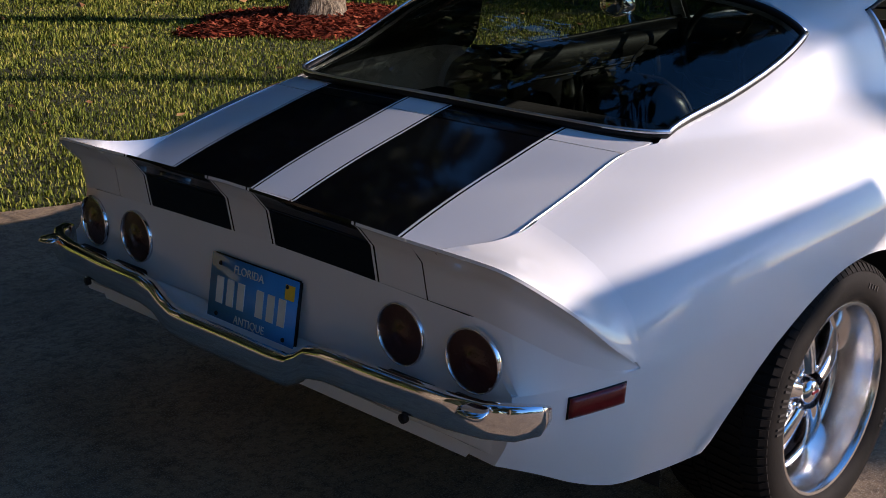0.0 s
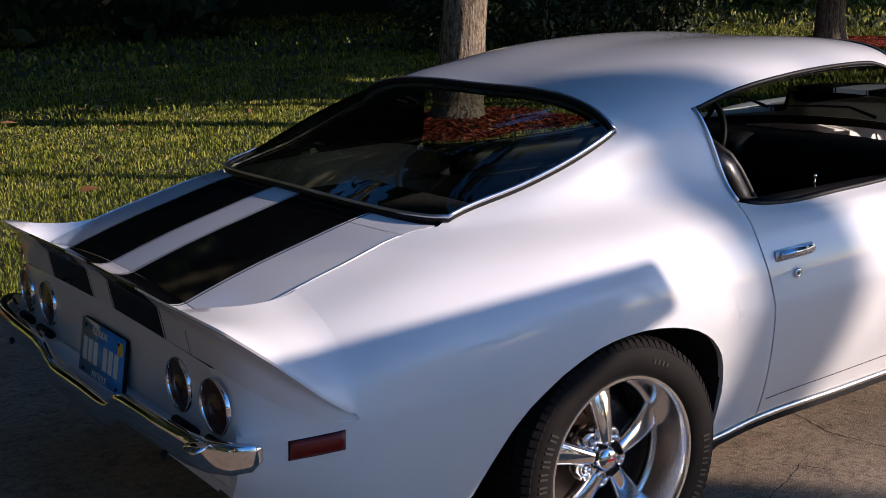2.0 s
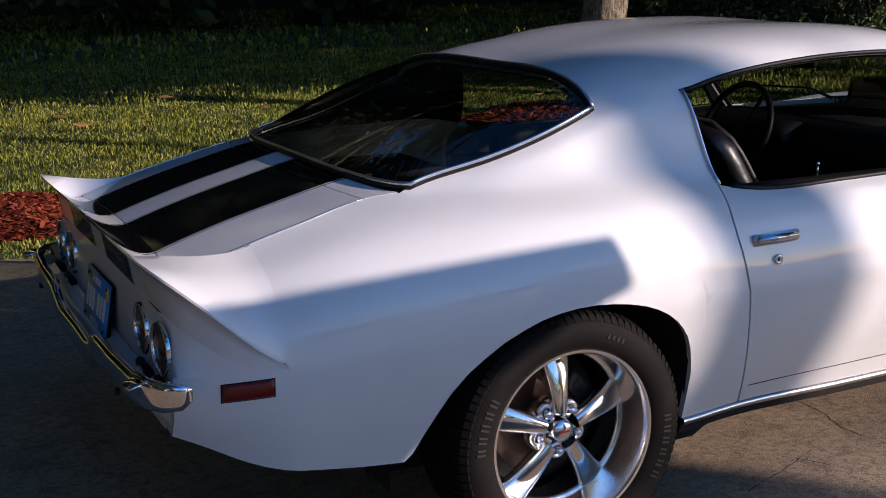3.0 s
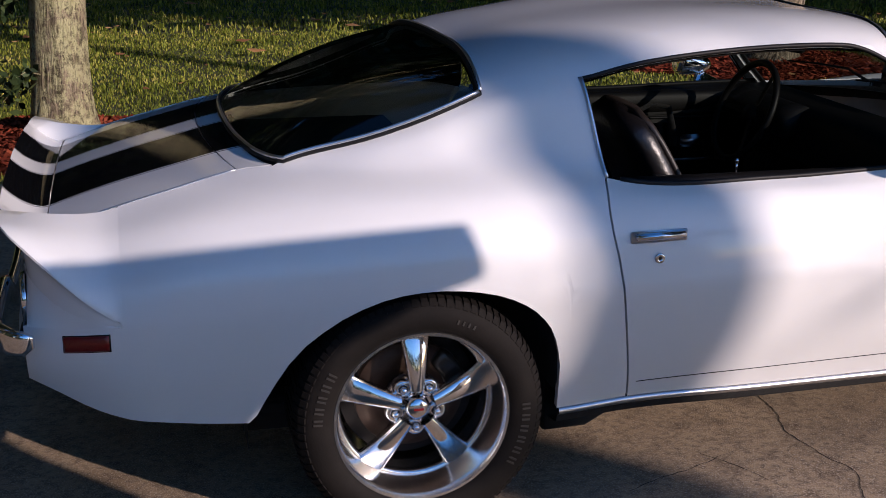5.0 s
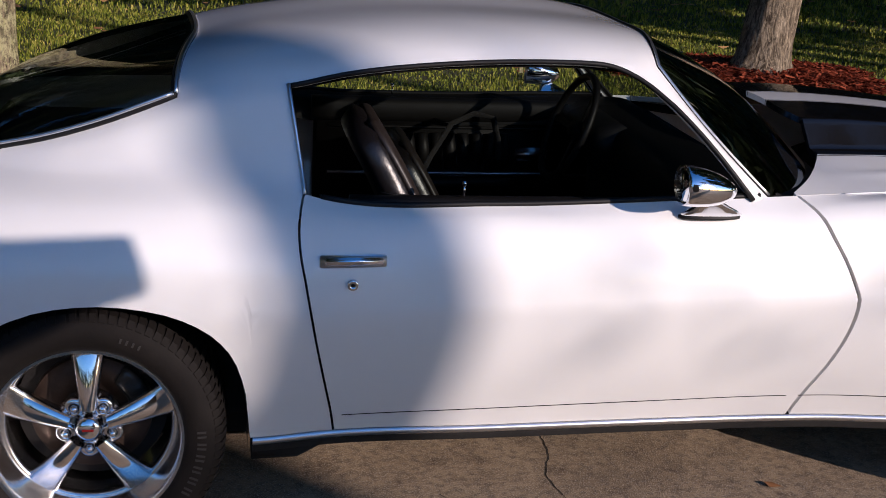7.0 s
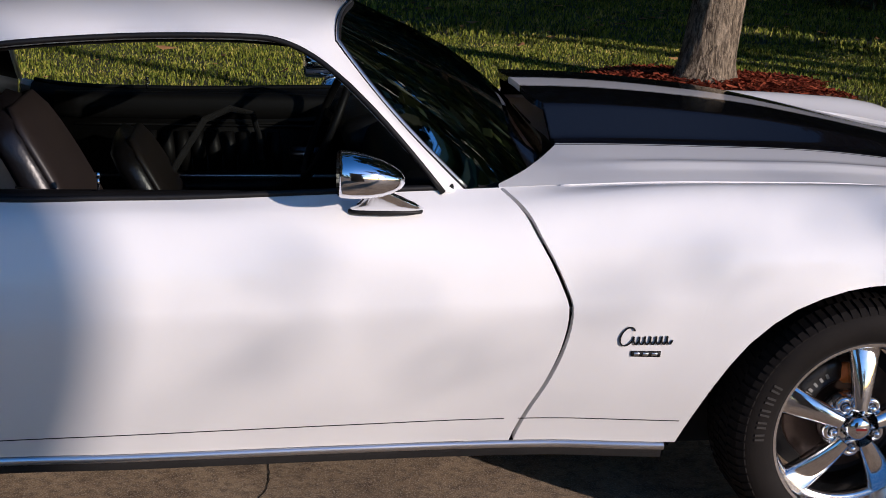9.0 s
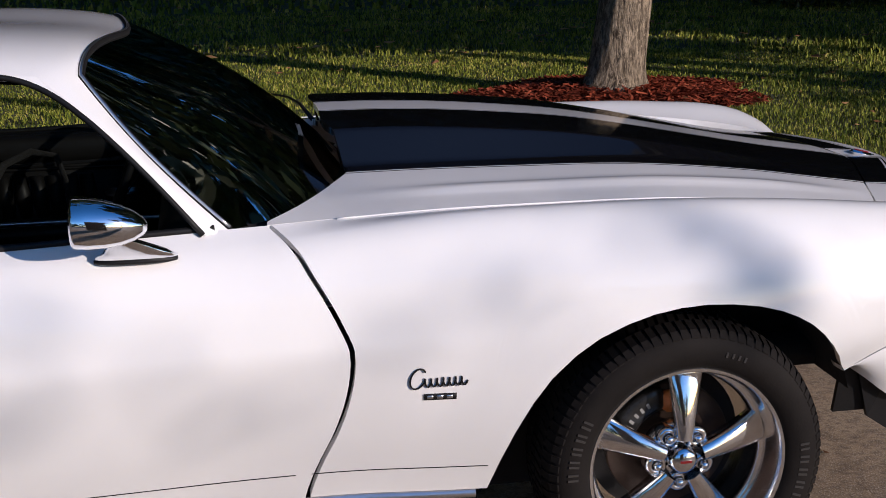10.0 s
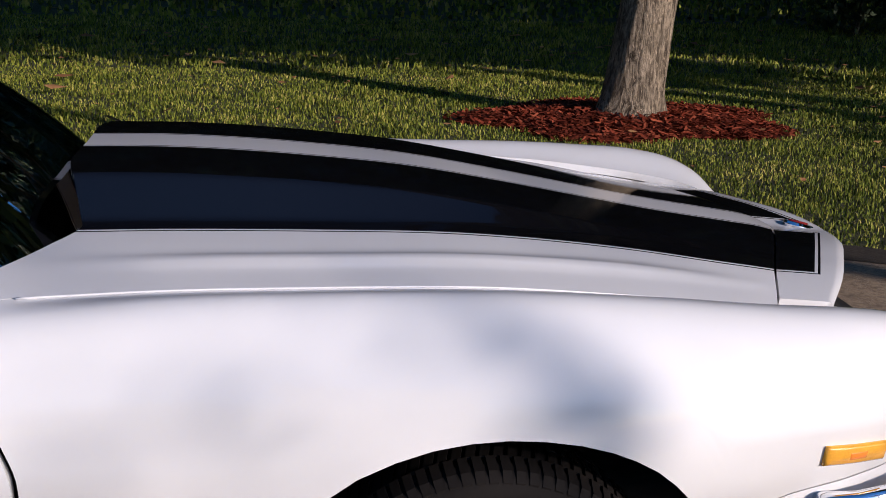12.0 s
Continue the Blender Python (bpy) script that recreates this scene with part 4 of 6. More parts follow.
tube(bm, [p + Vector((-0.002, 0.007 if p.y > 0.5 else -0.007 if p.y < -0.5 else 0.0, 0.007)) for p in side_run], 0.0055, 8)
part("rear_window_trim", bm, M_BRIGHT, car, "bright rear window trim")
bm = bmesh.new()
tube(bm, [p + Vector((0.004, 0, 0.006)) for p in both([r[0] for r in bl_grid])], 0.0065, 8)
part("rear_window_top_trim", bm, M_BRIGHT, car)

# side window openings: rubber along the roof rail and pillar, bright strip on the rear edge, belt strips
for s in (-1, 1):
    rail = [Vector((p.x, p.y * s, p.z - 0.004)) for p in [c[0] for c in roof_m[:17]]] + [Vector((p.x - 0.004, p.y * s, p.z)) for p in pillar[0][1:]]
    # the opening's upper front corner is rounded off by a small gusset
    p0, c0, p1 = Vector((1.29, rail_w(1.29) * s, rail_z(1.29))), Vector((pillar[0][0].x, pillar[0][0].y * s, pillar[0][0].z)), Vector((pillar[0][3].x, pillar[0][3].y * s, pillar[0][3].z))
    bend, rim_line = [], []
    for t in np.linspace(0, 1, 17):
        bend.append(p0 * (1 - t) ** 2 + c0 * 2 * t * (1 - t) + p1 * t * t)
        rim_line.append(p0.lerp(c0, 2 * t) if t < 0.5 else c0.lerp(p1, 2 * t - 1))
    bm = bmesh.new()
    sheet(bm, [[a, a.lerp(b, 0.5), b] for a, b in zip(rim_line, bend)], s > 0)
    bmesh.ops.recalc_face_normals(bm, faces=bm.faces[:])
    if sum(f.normal.y * s for f in bm.faces) < 0:
        bmesh.ops.reverse_faces(bm, faces=bm.faces[:])
    part("corner_gusset", bm, M_PAINT, car)
    rail = [p for p in rail if p.x < 1.28] + [p + Vector((-0.002, 0, -0.004)) for p in bend] + [Vector((p.x - 0.004, p.y * s, p.z)) for p in pillar[0][4:]]
    bm = bmesh.new()
    tube(bm, rail, 0.0065, 8)
    part("window_rubber", bm, M_BLACK, car)
    edge = [Vector((p.x, p.y * s, p.z)) for p in sail[-1]]
    bm = bmesh.new()
    tube(bm, [p + Vector((0.004, 0.002 * s, 0)) for p in edge], 0.010, 6, flat=0.55)
    part("window_edge_trim", bm, M_BRIGHT, car, "bright trim on the window's rear edge")
    belt = [Vector((x, s * (LW[5](x) - 0.004), LZ[5](x) + 0.004)) for x in np.linspace(0.56, 1.72, 30)]
    bm = bmesh.new()
    tube(bm, belt, 0.008, 6)
    part("belt_strip", bm, M_BLACK, car)
    bm = bmesh.new()                      # inner sill of the door
    sheet(bm, [[p + Vector((0, 0, -0.004)), p + Vector((0, -0.05 * s, -0.006)), p + Vector((0, -0.085 * s, -0.03)), p + Vector((0, -0.09 * s, -0.10))] for p in belt], s < 0)
    part("door_sill_pad", bm, M_VINYL, car)
    bm = bmesh.new()
    tube(bm, [(0.93, s * 0.705, 0.895), (0.93, s * 0.705, 0.925)], 0.0035, 8)
    tube(bm, [(0.93, s * 0.705, 0.922), (0.93, s * 0.705, 0.934)], 0.006, 8)
    part("lock_knob", bm, M_CHROME, door_near if s < 0 else door_far)
    # rocker: bright moulding under the door, dark sill below
    xs = np.linspace(0.40, 2.27, 40)
    bm = bmesh.new()
    sheet(bm, [[Vector((x, s * (LW[0](x) - 0.004), LZ[0](x) - 0.002)), Vector((x, s * (LW[0](x) + 0.004), LZ[0](x) - 0.006)), Vector((x, s * (LW[0](x) + 0.004), LZ[0](x) - 0.018)), Vector((x, s * (LW[0](x) - 0.006), LZ[0](x) - 0.024))] for x in xs], s > 0)
    part("rocker_moulding", bm, M_BRIGHT, car, "bright sill moulding")
    bm = bmesh.new()
    sheet(bm, [[Vector((x, s * (LW[0](x) - 0.010), LZ[0](x) - 0.018)), Vector((x, s * (LW[0](x) - 0.020), LZ[0](x) - 0.050)), Vector((x, s * (LW[0](x) - 0.09), LZ[0](x) - 0.065)), Vector((x, s * 0.45, 0.20))] for x in xs], s > 0)
    part("rocker_sill", bm, M_UNDER, car)
    line = []
    for x in np.linspace(0.625, 1.865, 40):
        line.append(side_at(x, 0.340 + 0.004 * (x - 0.6), 0.0006, s))
    bm = bmesh.new()
    tube(bm, line, 0.0012, 5)
    part("door_crease_line", bm, M_BLACK, door_near if s < 0 else door_far)
    line = [side_at(x, 0.345, 0.0006, s) for x in np.linspace(1.90, 2.292, 14)]
    bm = bmesh.new()
    tube(bm, line, 0.0012, 5)
    part("fender_crease_line", bm, M_BLACK, car)

    # door handle and lock
    door = door_near if s < 0 else door_far
    bm = bmesh.new()
    c = [side_at(x, 0.781, 0.014, s) for x in (0.562, 0.705)]
    bar(bm, c[0], c[1], 0.020, 0.019)
    bmesh.ops.bevel(bm, geom=bm.edges[:], offset=0.0035, segments=2, affect="EDGES")
    grip = part("door_handle", bm, M_CHROME, door, "chrome pull handle")
    bm = bmesh.new()
    c = [side_at(x, 0.777, 0.003, s) for x in (0.552, 0.714)]
    bar(bm, c[0], c[1], 0.010, 0.033)
    bmesh.ops.bevel(bm, geom=bm.edges[:], offset=0.003, segments=2, affect="EDGES")
    part("handle_plate", bm, M_BRIGHT, grip)
    bm = bmesh.new()
    lathe(bm, [(0.0001, -0.004), (0.005, -0.004), (0.006, -0.007), (0.013, -0.007), (0.0145, -0.002), (0.0145, 0.003)], 24)
    bmesh.ops.recalc_face_normals(bm, faces=bm.faces[:])
    ob = part("key_lock", bm, M_CHROME, door, "round chrome key lock")
    ob.matrix_basis = Matrix.Translation(side_at(0.632, 0.722, 0.001, s)) @ pose(0, 0, 0, 0, 0, 0 if s < 0 else 180)
    bm = bmesh.new()
    lathe(bm, [(0.0001, -0.005), (0.0045, -0.005)], 12)
    ob = part("keyhole", bm, M_BLACK, door)
    ob.matrix_basis = Matrix.Translation(side_at(0.632, 0.722, 0.0015, s)) @ pose(0, 0, 0, 0, 0, 0 if s < 0 else 180)

    # bullet mirror on a wedge foot
    bm = bmesh.new()
    rings = []
    for x, r in ((1.452, 0.042), (1.447, 0.049), (1.455, 0.051), (1.480, 0.0505), (1.510, 0.047), (1.540, 0.040), (1.565, 0.030), (1.582, 0.019), (1.590, 0.009), (1.592, 0.002)):
        rings.append(((x, s * 0.868, 0.972 - 0.10 * (x - 1.447)), (0, r * 1.12, 0), (0, 0, r)))
    super_loft(bm, rings, 28, 0.92)
    head = part("side_mirror", bm, M_CHROME, door, "chrome bullet-shaped side mirror")
    bm = bmesh.new()
    super_loft(bm, [((1.4535, s * 0.868, 0.972), (0, 0.046, 0), (0, 0, 0.041)), ((1.450, s * 0.868, 0.972), (0, 0.044, 0), (0, 0, 0.039))], 28, 0.92)
    part("mirror_glass", bm, base("mirror_glass", (0.85, 0.86, 0.88), 0.02, 1.0) if s < 0 else bpy.data.materials["mirror_glass"], head)
    bm = bmesh.new()
    super_loft(bm, [((1.560, s * 0.790, 0.872), (0.080, 0, 0), (0, 0.022, 0)), ((1.562, s * 0.800, 0.880), (0.083, 0, 0), (0, 0.024, 0)), ((1.560, s * 0.815, 0.895), (0.062, 0, 0), (0, 0.018, 0.004)), ((1.540, s * 0.845, 0.925), (0.022, 0, 0), (0, 0.012, 0.004)), ((1.535, s * 0.860, 0.940), (0.020, 0, 0), (0, 0.010, 0))], 24, 0.8)
    part("mirror_foot", bm, M_CHROME, head)
    bm = bmesh.new()
    super_loft(bm, [((1.560, s * 0.788, 0.866), (0.084, 0, 0), (0, 0.026, 0)), ((1.560, s * 0.793, 0.873), (0.084, 0, 0), (0, 0.025, 0))], 24, 0.8)
    part("mirror_gasket", bm, M_BLACK, head)

    # side markers
    part("rear_side_marker", pad_on_side(-0.878, -0.770, 0.558, 0.598, 0.010, s, tilt=0.11), M_RED, car, "dull red side marker lens")
    part("rear_marker_bezel", pad_on_side(-0.881, -0.767, 0.555, 0.601, 0.003, s, tilt=0.11), M_BLACK, car)
    mk = part("front_side_marker", pad_on_side(3.312, 3.440, 0.625, 0.664, 0.010, s, tilt=-0.06), M_AMBER, car, "amber side marker lens")
    part("marker_reflector", pad_on_side(3.356, 3.398, 0.636, 0.658, 0.0115, s), base("amber_reflector", (0.75, 0.22, 0.02), 0.2, coat=0.5) if s < 0 else bpy.data.materials["amber_reflector"], mk)

    # joint between the fender and the headlamp housing
    bm = bmesh.new()
    joint = []
    for v in np.linspace(3.3, 5.0, 18):
        x = 3.405 + 0.010 * (v - 4)
        w_, z_ = side(x, v)
        joint.append((x, s * (w_ + 0.0004), z_ + 0.0004))
    if s > 0:
        tube(bm, joint, 0.0022, 5)
        part("housing_joint", bm, M_BLACK, car)

    # front fender emblem: flowing dark metal stroke over a small dark block
    bm = bmesh.new()
    pts = []
    for k in range(110):
        t = k / 109
        if t < 0.38:
            a = radians(40 + 300 * t / 0.38)
            pts.append((2.128 + 0.016 * math.cos(a) + 0.010 * math.sin(a) * 0.5, 0.583 + 0.024 * math.sin(a)))
        else:
            q = (t - 0.38) / 0.62
            pts.append((2.140 + 0.092 * q + 0.003 * math.cos(q * 44), 0.5725 + 0.0105 * math.sin(q * 44) + 0.003 * q))
    tube(bm, [side_at(x, z, 0.003, s) for x, z in pts], 0.0020, 6)
    part("fender_script", bm, M_BLACK, car, "dark flowing fender emblem")
    em = part("fender_emblem", pad_on_side(2.142, 2.212, 0.530, 0.545, 0.004, s, 0.001), M_BLACK, car, "small dark block emblem")
    for k in range(3):
        part("emblem_mark", pad_on_side(2.148 + 0.021 * k, 2.162 + 0.021 * k, 0.533, 0.542, 0.0052, s, 0.001, 4), M_BRIGHT, em)

    # wheel wells and liners
    for arch, x0, x1 in ((REAR_ARCH, -0.435, 0.390), (FRONT_ARCH, 2.282, 3.152)):
        bm = bmesh.new()
        prof = [(x, max(arch(x) + 0.012, 0.24)) for x in np.linspace(x0, x1, 36)]
        grid = [[Vector((x, s * min(w, abs(side_at(x, z).y) - 0.008), max(z, 0.46) if x > 2.95 else z)) for w in (0.875, 0.80, 0.70, 0.56)] + [Vector((x, s * 0.555, 0.46 if x > 2.85 else 0.18))] for x, z in prof]
        sheet(bm, grid, s < 0)
        for x in (x0, x1):
            sheet(bm, [[Vector((x, s * w, z)) for w in (0.72, 0.56)] for z in ((0.20, 0.30, arch(x) + 0.02) if x < 3 else (0.47, 0.50, 0.53))])
        part("wheel_liner", bm, M_UNDER, car)

# lamps, plate and bumper of the tail
for s in (-1, 1):
    # bright metal bead added as the glint on the lid joint's edge
    bm = bmesh.new()
    tube(bm, [(x, s * (LW[5](x) - 0.001), LZ[5](x) + 0.0015) for x in np.linspace(-0.905, -0.43, 24)], 0.0016, 6)
    part("deck_edge_glint", bm, M_BRIGHT, car)
    for w in (0.463, 0.655):
        bm = bmesh.new()
        lathe(bm, [(0.0600, 0.006), (0.0612, -0.003), (0.0628, -0.006), (0.0648, -0.004), (0.0658, 0.004)], 48)
        bmesh.ops.recalc_face_normals(bm, faces=bm.faces[:])
        ring = part("tail_lamp", bm, M_CHROME, car, "round tail lamp with chrome ring and dark red lens")
        ring.matrix_basis = pose(-0.9755, s * w, 0.645, 0, 0, -90 - (s * 3 if w > 0.6 else 0))
        bm = bmesh.new()
        lathe(bm, [(0.0001, -0.004), (0.012, -0.0045), (0.018, -0.001), (0.038, -0.001), (0.052, -0.0005), (0.0618, 0.0)], 40)
        bmesh.ops.recalc_face_normals(bm, faces=bm.faces[:])
        part("lens", bm, M_REDDK, ring)
    for w0, w1, z in ((0.430, 0.560, 0.553), (0.612, 0.720, 0.560)):
        bm = bmesh.new()
        box(bm, (-0.980, s * (w0 + w1) / 2, z), (0.020, w1 - w0, 0.022), 0.004)
        recess = part("bumper_slot", bm, M_BLACK, car)
        if w0 < 0.5:
            bm = bmesh.new()
            box(bm, (-0.992, s * (w0 + w1) / 2, z - 0.002), (0.006, 0.035, 0.012), 0.002)
            part("slot_clip", bm, M_BRIGHT, recess)
bump_path = [Vector(p) for p in ((-1.050, 0.0, 0.512), (-1.052, 0.15, 0.512), (-1.052, 0.205, 0.515), (-1.054, 0.240, 0.532), (-1.056, 0.275, 0.556), (-1.056, 0.33, 0.566), (-1.054, 0.50, 0.568), (-1.046, 0.66, 0.570), (-1.032, 0.735, 0.571), (-1.005, 0.785, 0.573), (-0.970, 0.812, 0.574), (-0.948, 0.818, 0.576))]
bm = bmesh.new()
rings = []
line = both(bump_path)
for i, p in enumerate(line):
    d = (line[min(i + 1, len(line) - 1)] - line[max(i - 1, 0)])
    n = Vector((-d.y, d.x, 0)).normalized()
    k = 0.45 if i in (0, len(line) - 1) else 0.85 if i in (1, len(line) - 2) else 1.0
    rings.append((p + Vector((0, 0, 0.010 * (1 - k))), n * 0.016 * k, Vector((0, 0, 0.036 * k))))
super_loft(bm, rings, 22, 0.62)
bumper = part("rear_bumper", bm, M_CHROME, car, "slim chrome rear bumper with dropped centre")
for s in (-1, 1):
    bm = bmesh.new()
    super_loft(bm, [((-1.072, s * 0.735, 0.592), (0.014, 0, 0), (0, 0.030, 0)), ((-1.060, s * 0.735, 0.600), (0.020, 0, 0), (0, 0.032, 0)), ((-1.040, s * 0.735, 0.604), (0.008, 0, 0), (0, 0.02, 0))], 20, 0.9)
    part("bumper_end_boss", bm, M_CHROME, bumper)
    bm = bmesh.new()
    tube(bm, [(-1.068, s * 0.56, 0.527), (-1.058, s * 0.56, 0.527)], 0.010, 12)
    part("bumper_bolt", bm, M_BLACK, bumper)
bm = bmesh.new()                          # roll pan under the bumper
grid = [[Vector((x + (-0.974 - x) * (w / 0.705) ** 6, w, z - dz * (w / 0.705) ** 2)) for x, z, dz in ((-0.974, 0.550, 0.0), (-1.012, 0.540, 0.0), (-1.016, 0.512, 0.0), (-1.000, 0.490, 0.010), (-0.975, 0.478, 0.010), (-0.93, 0.472, 0.004))] for w in np.linspace(0, 0.705, 30)]
mirrored([grid], lambda g, f: sheet(bm, g, f))
weld(bm)
bmesh.ops.recalc_face_normals(bm, faces=bm.faces[:])
part("roll_pan", bm, M_PAINT, car)
bm = bmesh.new()
box(bm, (-0.986, 0, 0.606), (0.010, 0.306, 0.154), 0.004)
frame_ob = part("plate_recess", bm, M_BLACK, car)
bm = bmesh.new()
box(bm, (-0.9935, 0, 0.606), (0.003, 0.304, 0.152), 0.001)
plate = part("number_plate", bm, M_PLATE, car, "blue enamel number plate with cream markings")
for k, y in enumerate((0.112, 0.074, 0.036, -0.030, -0.068, -0.106)):
    bm = bmesh.new()
    box(bm, (-0.9958, y, 0.604), (0.0016, 0.024, 0.060), 0.0)
    part("plate_bar", bm, M_CREAM, plate, smooth=False)
for yy in (-0.118, 0.118):
    for zz in (0.548, 0.664):
        bm = bmesh.new()
        lathe(bm, [(0.0001, -0.004), (0.004, -0.0035), (0.0055, 0.0)], 10)
        ob = part("plate_bolt", bm, M_BLACK, plate)
        ob.matrix_basis = pose(-0.995, yy, zz, 0, 0, -90)
bm = bmesh.new()
box(bm, (-0.9958, -0.127, 0.653), (0.0016, 0.030, 0.032), 0.0)
part("plate_sticker", bm, M_YELLOW, plate, "yellow date sticker", smooth=False)
hang = Vector((-0.992, 0, 0.684))         # the plate hangs from its top edge, foot swung out
for ob in (frame_ob, plate):
    ob.matrix_basis = Matrix.Translation(hang + Vector((0.009, -0.018, 0))) @ Matrix.Rotation(math.radians(10), 4, "Y") @ Matrix.Translation(-hang)


def lettering(text, size, at, parent, name):
    cu = bpy.data.curves.new(name, "FONT")
    cu.body, cu.size, cu.extrude, cu.align_x, cu.align_y = text, size, 0.0006, "CENTER", "CENTER"
    tmp = new(name + "_source", cu)
    bpy.context.view_layer.update()
    me = bpy.data.meshes.new_from_object(tmp)
    bpy.data.objects.remove(tmp)
    me.materials.append(M_CREAM)
    ob = new(name, me)
    ob.parent = parent
    ob.matrix_basis = pose(*at, 90, 0, -90)
    return ob


lettering("FLORIDA", 0.026, (-0.9962, 0.015, 0.660), plate, "plate_word")
lettering("ANTIQUE", 0.025, (-0.9962, 0.0, 0.549), plate, "plate_word")

# front end: lower valance, bumperettes, air dam, grille
for s in (-1, 1):
    bm = bmesh.new()
    grid = []
    for x in np.linspace(3.135, 3.570, 26):
        top = LZ[0](x) - 0.004
        bot = min(top - 0.004, table([3.13, 3.20, 3.315, 3.47, 3.62], [0.528, 0.478, 0.405, 0.482, 0.50])(x))
        w = LW[0](x)
        grid.append([Vector((x, s * (w - 0.002 - 0.05 * t * t), top + (bot - top) * t)) for t in np.linspace(0, 1, 7)])
    sheet(bm, grid, s > 0)
    bmesh.ops.recalc_face_normals(bm, faces=bm.faces[:])
    if sum(f.normal.y * s for f in bm.faces) < 0:
        bmesh.ops.reverse_faces(bm, faces=bm.faces[:])
    hem(bm, 0.015)
    part("front_valance", bm, M_PAINT, car)
    bm = bmesh.new()
    path = [Vector((x, s * w, z)) for x, w, z in ((3.320, 0.800, 0.558), (3.330, 0.824, 0.557), (3.38, 0.832, 0.560), (3.44, 0.826, 0.567), (3.50, 0.798, 0.576), (3.55, 0.735, 0.583), (3.588, 0.62, 0.587), (3.602, 0.46, 0.589), (3.60, 0.40, 0.589))]
    rings = []
    for i, p in enumerate(path):
        d = path[min(i + 1, len(path) - 1)] - path[max(i - 1, 0)]
        n = Vector((-d.y, d.x, 0)).normalized()
        k = 0.55 if i in (0, len(path) - 1) else 1.0
        rings.append((p, n * 0.017 * k, Vector((0, 0, 0.024 * k))))
    super_loft(bm, rings, 20, 0.75)
    part("front_bumperette", bm, M_CHROME, car, "short chrome corner bumper")
    for pts in ([(3.168, 0.735, 0.500), (3.172, 0.70, 0.360), (3.250, 0.705, 0.362), (3.262, 0.735, 0.470)], [(3.200, 0.745, 0.500), (3.252, 0.720, 0.350), (3.335, 0.690, 0.292), (3.338, 0.715, 0.400), (3.285, 0.740, 0.452)]) if s < 0 else ():
        bm = bmesh.new()
        f = bm.faces.new([bm.verts.new((x, s * w, z)) for x, w, z in pts])
        ext = bmesh.ops.extrude_face_region(bm, geom=[f])
        for v in ext["geom"]:
            if isinstance(v, bmesh.types.BMVert):
                v.co.y -= s * 0.012
        bmesh.ops.recalc_face_normals(bm, faces=bm.faces[:])
        part("air_dam", bm, M_BLACK, car, "black plastic air dam flap", smooth=False)
bm = bmesh.new()                          # slim badge lying on the nose
box(bm, (3.598, 0.015, 0.846), (0.072, 0.030, 0.012), 0.004, Matrix.Translation((3.598, 0.015, 0.846)) @ Matrix.Rotation(radians(14), 4, "Y") @ Matrix.Translation((-3.598, -0.015, -0.846)))
badge = part("nose_badge", bm, M_CHROME, car, "small chrome badge with red inlay")
bm = bmesh.new()
box(bm, (3.604, 0.034, 0.849), (0.050, 0.010, 0.010), 0.002, Matrix.Translation((3.598, 0.015, 0.846)) @ Matrix.Rotation(radians(14), 4, "Y") @ Matrix.Translation((-3.598, -0.015, -0.846)))
part("inlay", bm, M_RED, badge)
bm = bmesh.new()
box(bm, (3.56, 0, 0.66), (0.05, 1.0, 0.20), 0.01)
part("grille", bm, M_BLACK, car)
bm = bmesh.new()
box(bm, (1.05, 0, 0.235), (2.5, 1.10, 0.05), 0.01)
box(bm, (-0.62, 0, 0.40), (0.50, 1.05, 0.10), 0.03)
box(bm, (3.06, 0, 0.50), (0.56, 1.30, 0.07), 0.01)
part("underbody", bm, M_UNDER, car)
for s in (-1, 1):
    bm = bmesh.new()
    super_loft(bm, [((0.40, s * 0.66, 0.215), (0, 0.06, 0), (0, 0, 0.055)), ((0.52, s * 0.66, 0.215), (0, 0.06, 0), (0, 0, 0.050)), ((0.62, s * 0.66, 0.240), (0, 0.05, 0), (0, 0, 0.02))], 14, 0.7)
    part("spring_hanger", bm, M_UNDER, car)

# ---------------------------------------------------------------- cabin
bm = bmesh.new()
box(bm, (0.75, 0, 0.30), (2.3, 1.36, 0.04), 0.01)
part("cabin_floor", bm, M_CARPET, car)
bm = bmesh.new()
box(bm, (-0.08, 0, 0.83), (0.55, 1.16, 0.04), 0.01)
part("parcel_shelf", bm, M_CARPET, car)
for s in (-1, 1):
    bm = bmesh.new()
    box(bm, (1.78, s * 0.655, 0.58), (0.22, 0.05, 0.54), 0.01)
    part("kick_panel", bm, M_CARPET, car)
for x, w in ((-0.36, 1.1), (1.86, 1.3)):
    bm = bmesh.new()
    box(bm, (x, 0, 0.60), (0.03, w, 0.55), 0.01)
    part("bulkhead", bm, M_CARPET, car)
bm = bmesh.new()                          # lining under the roof and on the rear pillars
grid = [[Vector((p.x, p.y * 0.965, p.z - 0.022)) for p in c] for c in roof_l + roof_m[1:]]
mirrored([grid], lambda g, f: sheet(bm, g, f))
grid = [[Vector((p.x, p.y - 0.022, p.z - 0.004)) for p in c] for c in sail]
mirrored([grid], lambda g, f: sheet(bm, g, f))
weld(bm)
part("headliner", bm, M_VINYL, car, "black vinyl headliner")
bm = bmesh.new()
super_loft(bm, [((1.72, y, 0.80), (0.13, 0, 0), (0, 0, 0.11)) for y in np.linspace(-0.68, 0.68, 9)], 24, 0.6)
dash = part("dashboard", bm, M_VINYL, car, "black padded dashboard")
bm = bmesh.new()
